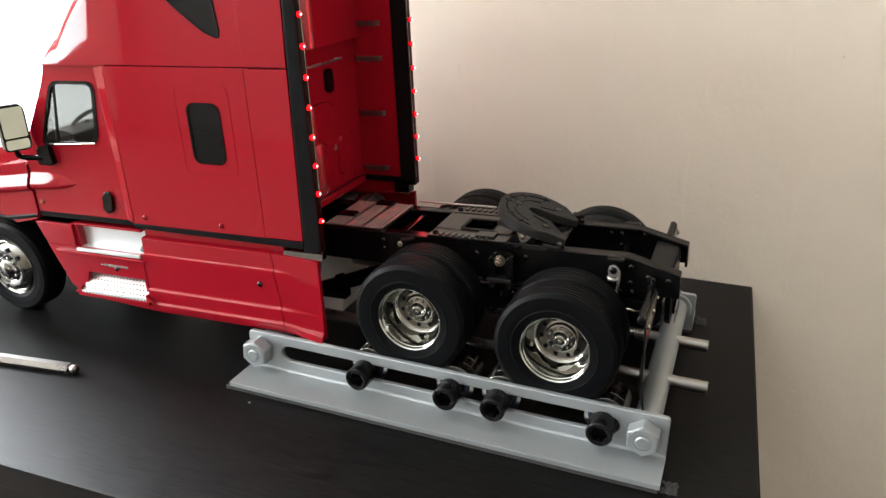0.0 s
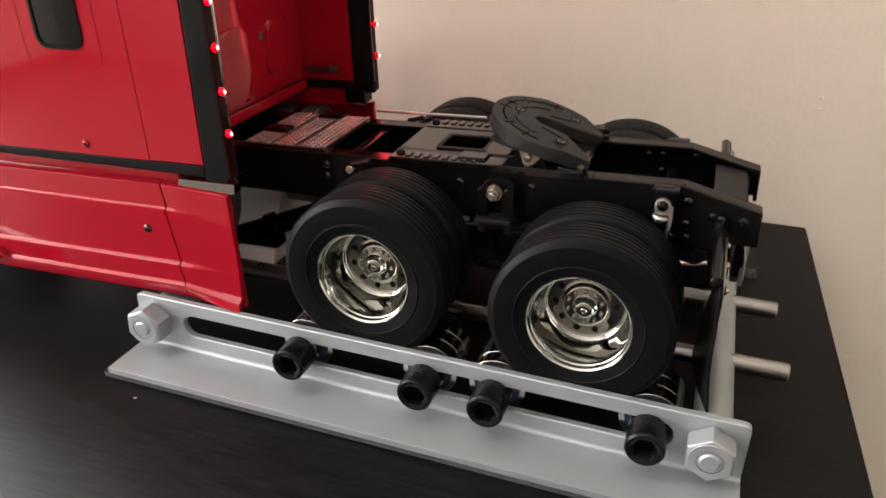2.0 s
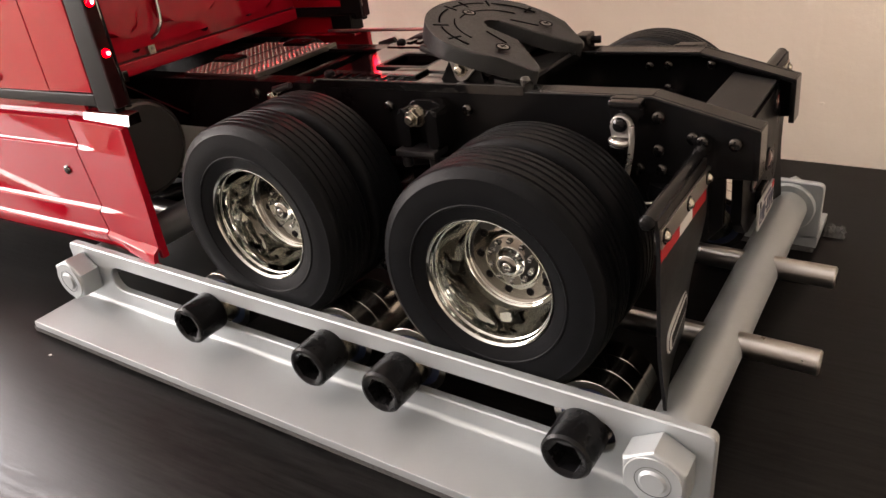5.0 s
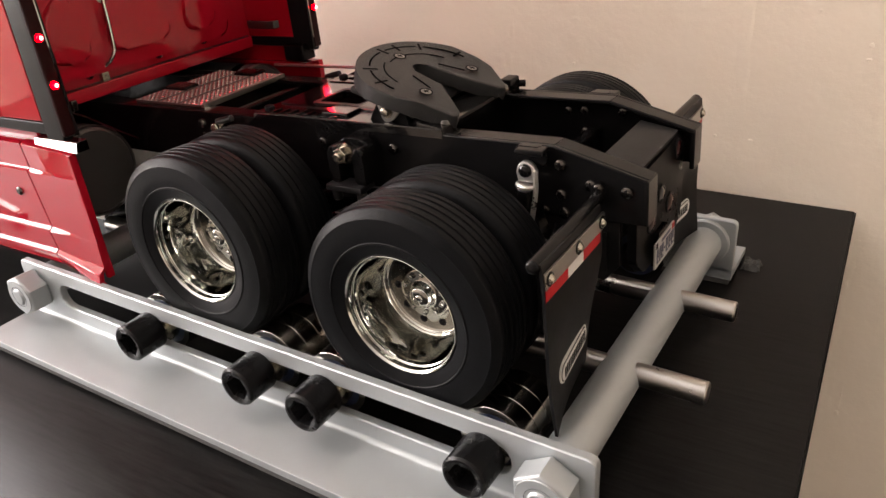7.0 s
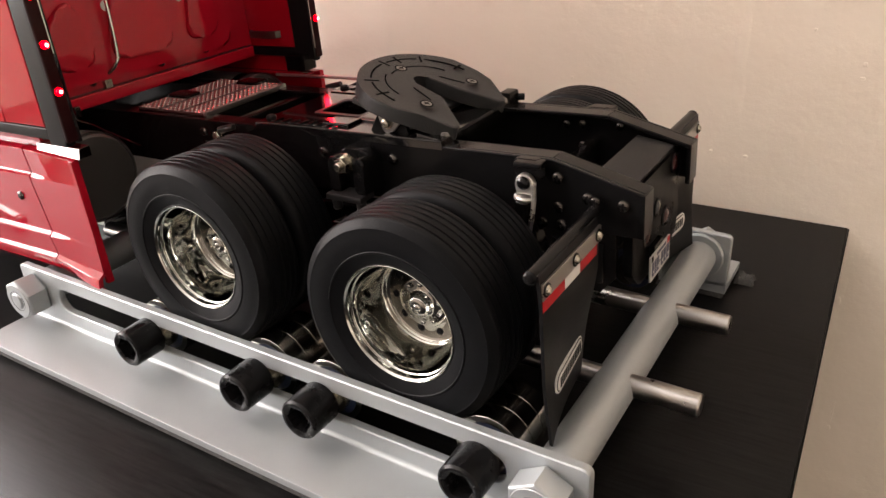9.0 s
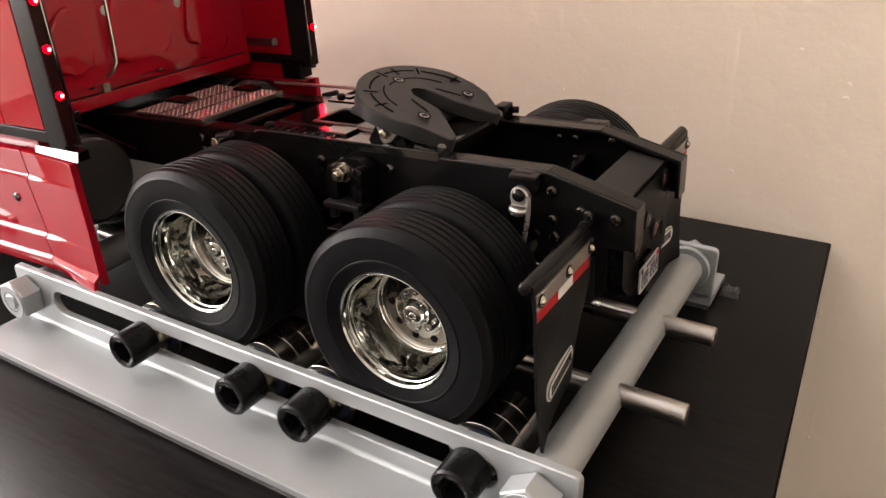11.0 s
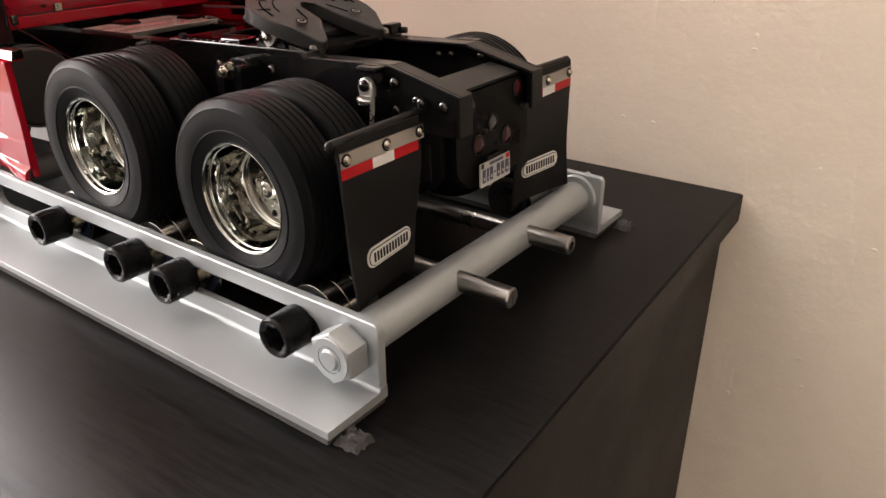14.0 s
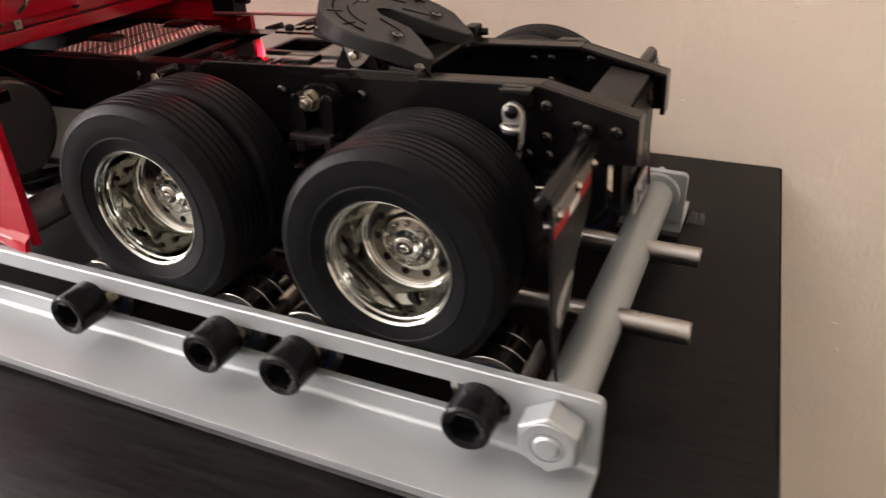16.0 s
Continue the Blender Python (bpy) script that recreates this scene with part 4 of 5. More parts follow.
# ---- fifth wheel on its mounting plate ----
base = part("mounting_plate", holed([(-0.1105, -0.0334), (-0.0105, -0.0334), (-0.0105, 0.0334), (-0.1105, 0.0334)], rounded(-0.0895, -0.0660, -0.0125, 0.0070, 0.002), 0.0, 0.0030), PLATE_BLACK, truck, "polished black mounting plate with a window")
base.matrix_basis = Matrix(((1, 0, 0, 0), (0, 0, 1, 0), (0, 1, 0, 0.0455), (0, 0, 0, 1)))
for s in (-1, 1):
    for k in range(8):
        x = -0.1030 + 0.0050 * k
        part("tooth", prism([(x, 0.0488), (x + 0.0030, 0.0488), (x + 0.0036, 0.0498), (x + 0.0016, 0.0498)], s * 0.0256, s * 0.0318, "y", 0.0002), PLATE_BLACK, truck)
    part("side_bar", box(-0.1100, -0.0108, min(s * 0.0200, s * 0.0330), max(s * 0.0200, s * 0.0330), 0.0476, 0.0491, 0.0004), PLATE_BLACK, truck)
    part("bar_bolt", lathe([(0, 0.0509), (0.0014, 0.0508), (0.0022, 0.0502), (0.0024, 0.0490), (0, 0.0490)], 18, axis="z", at=(-0.1062, s * 0.0270, 0)), BLACK_TRIM, truck)
    part("plate_screw", lathe([(0, 0.0516), (0.0016, 0.0514), (0.0026, 0.0506), (0.0028, 0.0490), (0, 0.0490)], 20, axis="z", at=(-0.0135, s * 0.0252, 0)), DULL_STEEL, truck)
part("cross_block", box(-0.0640, -0.0180, -0.0200, 0.0200, 0.0478, 0.0500, 0.0008), PLATE_BLACK, truck)
part("latch_block", box(-0.0740, -0.0600, -0.0290, -0.0190, 0.0488, 0.0506, 0.0006), PLATE_BLACK, truck)
part("rear_ramp", prism([(-0.0230, 0.0480), (-0.0120, 0.0480), (-0.0120, 0.0492), (-0.0230, 0.0510)], -0.0320, 0.0320, "y", 0.0005), PLATE_BLACK, truck)
part("window_lip", holed(rounded(-0.0915, -0.0640, -0.0150, 0.0095, 0.002), rounded(-0.0893, -0.0662, -0.0123, 0.0068, 0.002), 0.0484, 0.0494), BLACK_TRIM, truck).matrix_basis = Matrix(((1, 0, 0, 0), (0, 0, 1, 0), (0, 1, 0, 0), (0, 0, 0, 1)))

# the coupling plate in its own frame: tilted nose-up on the pivot
coupling = part("fifth_wheel", bmesh.new(), CAST, truck, "black cast fifth-wheel coupling plate tilted on its pivot")
coupling.matrix_basis = pose(-0.0395, -0.0033, 0.0528, 0, 15.2 + TILT_DOWN, 0)


def coupling_outline():
    out = []
    for a in range(100, 261, 8):
        out.append((0.0040 + 0.0310 * math.cos(radians(a)), 0.0340 * math.sin(radians(a))))
    return out


left = [(0.0080, -0.0326), (0.0170, -0.0285), (0.0285, -0.0228), (0.0300, -0.0205)]
throat = [(-0.0014 + 0.0050 * math.cos(radians(a)), 0.0050 * math.sin(radians(a))) for a in range(270, 89, -20)]
slot = [(0.0285, -0.0165), (0.0130, -0.0060)] + throat + [(0.0130, 0.0060), (0.0285, 0.0165)]
outline = coupling_outline() + left + slot + [(x, -y) for x, y in left][::-1]
bm = prism(outline, 0.0052, 0.0118, "z", 0.0012)
for v in bm.verts:
    v.co.z -= max(0.0, v.co.x - 0.0160) * 0.22
old = coupling.data
coupling.data = part("plate_tmp", bm, CAST, truck).data
bpy.data.objects.remove(bpy.data.objects["plate_tmp"])
bpy.data.meshes.remove(old)


def ribbon(points, w, bm):
    """A thin dark line along points on the coupling plate's top."""
    pts = [Vector((x, y, 0.0)) for x, y in points]
    rows = []
    for i, p in enumerate(pts):
        way = (pts[min(i + 1, len(pts) - 1)] - pts[max(i - 1, 0)]).normalized()
        side = Vector((-way.y, way.x, 0)) * w / 2
        rows.append([bm.verts.new((q.x, q.y, z)) for q, z in ((p - side, 0.0116), (p - side, 0.01196), (p + side, 0.01196), (p + side, 0.0116))])
    for u, v in zip(rows, rows[1:]):
        for a, b in ((0, 1), (1, 2), (2, 3)):
            bm.faces.new((u[a], u[b], v[b], v[a]))
    bm.faces.new(rows[0])
    bm.faces.new(rows[-1])


def arc(r, a0, a1, squeeze=0.92):
    return [(0.0030 + squeeze * r * math.cos(radians(a)), r * math.sin(radians(a))) for a in range(a0, a1 + 1, 4)]


groove = bmesh.new()
for a0, a1 in ((88, 132), (140, 176), (184, 220), (230, 272)):
    ribbon(arc(0.0268, a0, a1), 0.0008, groove)
ribbon(arc(0.0185, 104, 200), 0.0006, groove)
ribbon(arc(0.0205, 206, 262), 0.0006, groove)
for s in (-1, 1):
    ribbon([(0.0010 + 0.0022 * k, s * (0.0098 + 0.0008 * k)) for k in range(6)], 0.0005, groove)
for a in (96, 136, 162, 180, 226, 254):
    c, s = math.cos(radians(a)), math.sin(radians(a))
    ribbon([(0.0030 + 0.0215 * c, 0.0235 * s), (0.0030 + 0.0275 * c, 0.0300 * s)], 0.0009, groove)
part("grease_groove", groove, GROOVE, coupling)
for x, y in ((-0.0140, 0.0022), (0.0130, 0.0184), (0.0130, -0.0184)):
    head = part("plate_screw", lathe([(0, 0.01205), (0.0016, 0.01208), (0.0022, 0.0119), (0, 0.0118)], 20, axis="z", at=(x, y, 0)), DULL_STEEL, coupling)
    part("screw_rim", lathe([(0.0023, 0.0117), (0.0028, 0.0117), (0.0028, 0.01196), (0.0023, 0.01196)], 20, closed=True, axis="z", at=(x, y, 0)), GROOVE, head)
    cross = box(x - 0.0013, x + 0.0013, y - 0.0003, y + 0.0003, 0.0118, 0.01214)
    part("recess", box(x - 0.0003, x + 0.0003, y - 0.0013, y + 0.0013, 0.0118, 0.01216, bm=cross), GROOVE, head)
part("underside_rib", box(-0.0200, 0.0120, -0.0240, 0.0240, 0.0005, 0.0035, 0.0012), CAST, coupling)
for s in (-1, 1):
    ear = part("pivot_ear", prism(round_off([(-0.0425, 0.0580), (-0.0300, 0.0556), (-0.0358, 0.0494), (-0.0398, 0.0490)], 0.0016), s * 0.0290, s * 0.0306, "y", 0.0003), STEEL, truck)
    part("pivot_screw", prism([(-0.0376 + p, 0.0537 + q) for p, q in hexagon(0.0020, 20)], s * 0.0300, s * 0.0328, "y", 0.0004), ZINC, ear)
    part("pivot_washer", rod((-0.0376, s * 0.0300, 0.0537), (-0.0376, s * 0.0312, 0.0537), 0.0027, 18), ZINC, ear)
    part("pivot_web", prism([(-0.0480, 0.0490), (-0.0290, 0.0490), (-0.0310, 0.0550), (-0.0430, 0.0570)], s * 0.0250, s * 0.0288, "y"), BLACK, ear)
part("release_handle", rod((-0.0430, 0.0240, 0.0490), (-0.0080, 0.0345, 0.0490), 0.0016, 12), BLACK, truck)
part("slider_block", box(-0.0160, -0.0100, 0.0240, 0.0335, 0.0476, 0.0530, 0.001), BLACK, truck)

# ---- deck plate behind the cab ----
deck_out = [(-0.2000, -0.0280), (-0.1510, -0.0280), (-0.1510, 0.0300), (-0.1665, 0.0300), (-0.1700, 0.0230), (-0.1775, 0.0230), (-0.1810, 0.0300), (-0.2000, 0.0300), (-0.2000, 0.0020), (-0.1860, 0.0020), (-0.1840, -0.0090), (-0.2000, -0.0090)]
# part of the red light on the plate is in its colour
deck = part("deck_plate", prism(deck_out, 0.0470, 0.0480, "z"), DECK, truck, "bright checker plate deck, marker lights' red glow also painted into its colour")
studs = bmesh.new()
for i in range(16):
    for j in range(19):
        x, y = -0.1985 + 0.0031 * i, -0.0266 + 0.0031 * j
        if (x < -0.183 and -0.010 < y < 0.003) or (-0.182 < x < -0.1650 and y > 0.0220) or x > -0.1518 or y > 0.0295 or min(abs(x + 0.1675), abs(x + 0.1830)) < 0.0004:
            continue
        lathe([(0.00090, 0.0479), (0.00076, 0.0482), (0.00042, 0.0484), (0, 0.04845)], 8, studs, axis="z", at=(x, y, 0))
tagged(part("checker_studs", studs, STUD, deck), kind="stuff")
# black boxes added in the deck's cut-outs to stand for the darkness there
for x, y in ((-0.1925, -0.0035), (-0.1735, 0.0285)):
    part("deck_cutout_dark", box(x - 0.008, x + 0.008, y - 0.0055, y + 0.0055, 0.0440, 0.0496, 0.0016), BLACK, truck)
for x in (-0.1675, -0.1830):
    part("deck_joint", box(x - 0.0003, x + 0.0003, -0.0279, 0.0220, 0.0478, 0.04815), BLACK, deck)
part("deck_edge", box(-0.1512, -0.1492, -0.0280, 0.0300, 0.0460, 0.0486, 0.0003), STEEL, deck)
part("air_line", rod((-0.1357, 0.0106, 0.0587), (-0.0700, 0.0080, 0.0600), 0.0007, 10), STEEL, truck, "thin copper-coloured air line")
part("red_wire", pipe([(-0.1790, -0.0755, 0.0600), (-0.1830, -0.0735, 0.0560), (-0.1930, -0.0610, 0.0490), (-0.1960, -0.0490, 0.0400), (-0.1950, -0.0360, 0.0300)], 0.0005, 8), DARK_RED, truck, "thin dark red wire")
part("wire_clip", box(-0.1800, -0.1770, -0.0765, -0.0735, 0.0575, 0.0625, 0.0005), BLACK_CHROME, truck)

# ---- fuel tanks and skirts ----
for s in (-1, 1):
    tank = part("fuel_tank", lathe([(0, -0.345), (0.0200, -0.345), (0.0225, -0.341), (0.0225, -0.2030), (0.0218, -0.2006), (0.0204, -0.1996), (0, -0.1996)], 48, axis="x", at=(0, s * 0.0605, 0.0205)), TANK, truck, "dark grey fuel tank with a bright strap")
    part("tank_strap", lathe([(0.0226, -0.215), (0.0232, -0.215), (0.0232, -0.209), (0.0226, -0.209)], 48, closed=True, axis="x", at=(0, s * 0.0605, 0.0205)), CHROME, tank)
    part("tank_rim", lathe([(0.0224, -0.2034), (0.0231, -0.2034), (0.0231, -0.2012), (0.0224, -0.2012)], 48, closed=True, axis="x", at=(0, s * 0.0605, 0.0205)), STEEL, tank)
    if s < 0:
        part("tank_step", prism([(s * 0.0856, 0.0418), (s * 0.0844, 0.0462), (s * 0.0790, 0.0466), (s * 0.0790, 0.0418)], -0.2024, -0.1700, "x", 0.0002), SMOKED_CHROME, truck, "short polished step above the skirt")
    else:
        part("step_block", box(-0.1860, -0.1715, 0.0700, 0.0815, 0.0440, 0.0535, 0.0008), BLACK, truck)
gearbox = part("gearbox_casing", prism([(-0.0030, 0.0240), (0.0240, 0.0240), (0.0240, -0.0300), (-0.0280, -0.0300)], -0.3000, -0.1930, "x", 0.0015), GREY_CASE, truck, "light grey sloping gearbox casing")
part("casing_ledge", box(-0.2980, -0.1900, -0.0255, -0.0150, -0.0190, -0.0120, 0.0010), BLACK, gearbox)
part("propeller_shaft", rod((-0.1180, -0.0020, 0.0180), (-0.2560, -0.0260, -0.0280), 0.0062, 20), BLACK, truck)
part("shaft_joint", rod((-0.1930, -0.0150, -0.0070), (-0.2010, -0.0165, -0.0097), 0.0080, 16, bevel=0.001), BLACK, truck)


def side_fold(s, y, x0, z0, x1, z1, size, blunt):
    """Soft pressed fold: a rounded ridge that runs out towards x1."""
    bm = bmesh.new()
    shape = [(0.0, 0.0075), (0.0004, 0.0060), (0.0014, 0.0040), (0.0026, 0.0012), (0.0029, -0.0002), (0.0026, -0.0018), (0.0012, -0.0030), (0.0, -0.0036)]
    rows = []
    for k in range(9):
        u = k / 8
        f = size * max(0.03, blunt + (1 - blunt) * (1 - u ** 4))
        rows.append([bm.verts.new((x0 + (x1 - x0) * u, s * (y + out * f), z0 + (z1 - z0) * u + up * f)) for out, up in shape])
    for r, q in zip(rows, rows[1:]):
        for i in range(len(shape) - 1):
            bm.faces.new((r[i], r[i + 1], q[i + 1], q[i]))
        bm.faces.new((r[-1], r[0], q[0], q[-1]))
    for r in (rows[0], rows[-1]):
        bm.faces.new(r)
    bmesh.ops.recalc_face_normals(bm, faces=bm.faces[:])
    return bm


def skirt(side):
    """Lower side fairing: rear panel, long panel with ridges, front panel with two steps."""
    s = side

    # section from top to bottom: out and height on the long panel, then at the rear end, where the ridges run out; and how soon they do
    section = [(0.0825, 0.0440, 0.0830, 0.0420, 1.0), (0.0858, 0.0436, 0.0864, 0.0417, 1.0), (0.0866, 0.0428, 0.0872, 0.0409, 1.0), (0.0866, 0.0315, 0.0877, 0.0318, 0.4), (0.0870, 0.0306, 0.0878, 0.0306, 0.4)]
    section += [(0.0882, 0.0300, 0.0879, 0.0294, 0.4), (0.0884, 0.0292, 0.0880, 0.0282, 0.4), (0.0880, 0.0018, 0.0886, 0.0005, 0.65), (0.0884, 0.0008, 0.0886, -0.0005, 0.65), (0.0898, -0.0002, 0.0887, -0.0015, 0.65), (0.0900, -0.0010, 0.0888, -0.0023, 0.65)]
    section += [(0.0895, -0.0098, 0.0892, -0.0146, 1.0), (0.0898, -0.0106, 0.0902, -0.0154, 1.0), (0.0912, -0.0116, 0.0922, -0.0165, 1.0), (0.0914, -0.0124, 0.0928, -0.0174, 1.0), (0.0905, -0.0172, 0.0936, -0.0212, 1.0), (0.0880, -0.0198, 0.0925, -0.0226, 1.0)]
    seam_top, seam_bottom, tail_x = -0.2130, -0.2052, -0.1728

    def shell(name, columns):
        """columns: how far along the rear panel each one stands (None: the front end)."""
        bm = bmesh.new()
        layers = []
        for depth in (0.0, 0.0024):
            cols = []
            for u in columns:
                col = []
                for out, z, out_end, z_end, soon in section:
                    drop = (0.0440 - z) / 0.0638
                    x0 = seam_top + (seam_bottom - seam_top) * drop
                    if u is None:
                        col.append(bm.verts.new((-0.3330, s * (out - depth), z)))
                        continue
                    f = min(1.0, max(u, 0.0) / soon)
                    f = f * f * (3 - 2 * f)
                    x = x0 + (tail_x - x0) * u
                    col.append(bm.verts.new((x, s * (out + (out_end - out) * f - depth), z + (z_end - z) * max(u, 0.0))))
                cols.append(col)
            layers.append(cols)
        a, b = layers
        n = len(section)
        for k in range(len(columns) - 1):
            for i in range(n - 1):
                bm.faces.new((a[k][i], a[k][i + 1], a[k + 1][i + 1], a[k + 1][i]))
                bm.faces.new((b[k][i], b[k + 1][i], b[k + 1][i + 1], b[k][i + 1]))
            bm.faces.new((a[k][0], a[k + 1][0], b[k + 1][0], b[k][0]))
            bm.faces.new((a[k][-1], b[k][-1], b[k + 1][-1], a[k + 1][-1]))
        for k in (0, -1):
            for i in range(n - 1):
                bm.faces.new((a[k][i], b[k][i], b[k][i + 1], a[k][i + 1]))
        return part(name, bm, RED, truck, sharp=40)

    body = shell("skirt_panel", [None, -0.012])
    screw_head(-0.2245, 0.0182, s * 0.0882, side, 0.0023, body)
    rear = shell("skirt_rear_panel", [0.012, 0.10, 0.2, 0.3, 0.4, 0.5, 0.6, 0.7, 0.8, 0.9, 1.0])
    part("skirt_return", prism([(-0.1727, 0.0412), (-0.1727, -0.0205), (-0.1750, -0.0205), (-0.1750, 0.0412)], s * 0.0884, s * 0.0846, "y", 0.0004), RED, rear)
    part("skirt_recess", box(-0.3330, -0.2045 if s < 0 else -0.1860, min(s * 0.0800, s * 0.0815), max(s * 0.0800, s * 0.0815), 0.0400, 0.0540), RED, body)
    part("skirt_shelf", box(-0.3330, -0.1760, min(s * 0.0770, s * 0.0830), max(s * 0.0770, s * 0.0830), 0.0402, 0.0416), RED, body)
    # front panel with recessed steps
    front = [(-0.4349, 0.0290), (-0.3350, 0.0290), (-0.3350, -0.0196), (-0.4050, -0.0150), (-0.4180, -0.0060)]
    fp = part("skirt_front_panel", holed(front, [(-0.4025, -0.0110), (-0.3372, -0.0110), (-0.3372, 0.0074), (-0.3960, 0.0074)], s * 0.0875, s * 0.0840), RED, truck)
    part("skirt_wing", prism([(-0.4440, 0.0480), (-0.4040, 0.0480), (-0.4040, 0.0291), (-0.4349, 0.0291)], s * 0.0840, s * 0.0875, "y", 0.0006), RED, fp)
    part("door_sill", box(-0.4040, -0.3350, min(s * 0.0840, s * 0.0700), max(s * 0.0840, s * 0.0700), 0.0470, 0.0490), RED, fp)
    part("step_cheek", box(-0.4100, -0.4005, min(s * 0.0850, s * 0.0775), max(s * 0.0850, s * 0.0775), 0.0270, 0.0478, 0.0006), RED, fp)
    part("step_riser", box(-0.4004, -0.3352, min(s * 0.0790, s * 0.0775), max(s * 0.0790, s * 0.0775), 0.0288, 0.0470), ALU, fp)
    upper = part("step", box(-0.4020, -0.3360, min(s * 0.0895, s * 0.0730), max(s * 0.0895, s * 0.0730), 0.0262, 0.0288, 0.0005), ALU, fp, "bright checker plate step")
    part("step_ledge", prism([(-0.4250, 0.0255), (-0.3300, 0.0255), (-0.3300, 0.0240), (-0.4100, 0.0230)], s * 0.0840, s * 0.0910, "y", 0.0006), RED, fp)
    lower = part("step", prism([(s * 0.0915, -0.0095), (s * 0.0780, 0.0050), (s * 0.0790, 0.0062), (s * 0.0925, -0.0083)], -0.4020, -0.3330, "x", 0.0003), CHECKER, fp, "bright checker plate lower step")
    part("step_nose", box(-0.4020, -0.3340, min(s * 0.0936, s * 0.0900), max(s * 0.0936, s * 0.0900), -0.0096, -0.0074, 0.0004), ALU, fp)
    part("step_lip", box(-0.4060, -0.3310, min(s * 0.0940, s * 0.0905), max(s * 0.0940, s * 0.0905), -0.0125, -0.0090, 0.0008), RED, fp)
    dots, upper_dots, pits = bmesh.new(), bmesh.new(), bmesh.new()
    for i in range(20):
        for j in range(5):
            k = j / 4
            lathe([(0.0010, -0.0002), (0.0008, 0.0006), (0, 0.0007)], 7, dots, axis="z", at=(-0.4002 + 0.0034 * i + 0.0017 * (j % 2), s * (0.0898 - 0.0105 * k), -0.0058 + 0.0113 * k))
            if j < 4:
                lathe([(0.0009, 0.0), (0.0007, 0.0005), (0, 0.0006)], 7, upper_dots, axis="z", at=(-0.4000 + 0.0031 * i + 0.0015 * (j % 2), s * (0.0885 - 0.0036 * j), 0.0288))
        lathe([(0.0008, s * 0.0936), (0.0006, s * 0.09375), (0, s * 0.0938)], 7, pits, at=(-0.4000 + 0.0034 * i, 0, -0.0085))
    tagged(part("step_studs", dots, BEARING, fp), kind="stuff")
    tagged(part("upper_step_studs", upper_dots, ALU, fp), kind="stuff")
    tagged(part("nose_pits", pits, OXIDE, fp), kind="stuff")
    for x0, x1, d in ((-0.4110, -0.4020, 1), (-0.3260, -0.3340, 1)):
        part("tray_flare", prism([(x0, -0.0100), (x1, -0.0100), (x1, -0.0040)], s * 0.0860, s * 0.0935, "y", 0.0006), RED, fp)
    part("step_grille", box(-0.3800, -0.3520, min(s * 0.0870, s * 0.0882), max(s * 0.0870, s * 0.0882), 0.0150, 0.0168, 0.0004), STEEL, fp)
    screw_head(-0.3640, 0.0135, s * 0.0875, side, 0.0020, fp)


for side in (-1, 1):
    skirt(side)

# ---- cab ----
before_cab = set(truck.children)
CAB_Z0, SEAM_Z = 0.0570, 0.1772
SLEEP_X0, SLEEP_X1, BACK_X = -0.3346, -0.2125, -0.2185


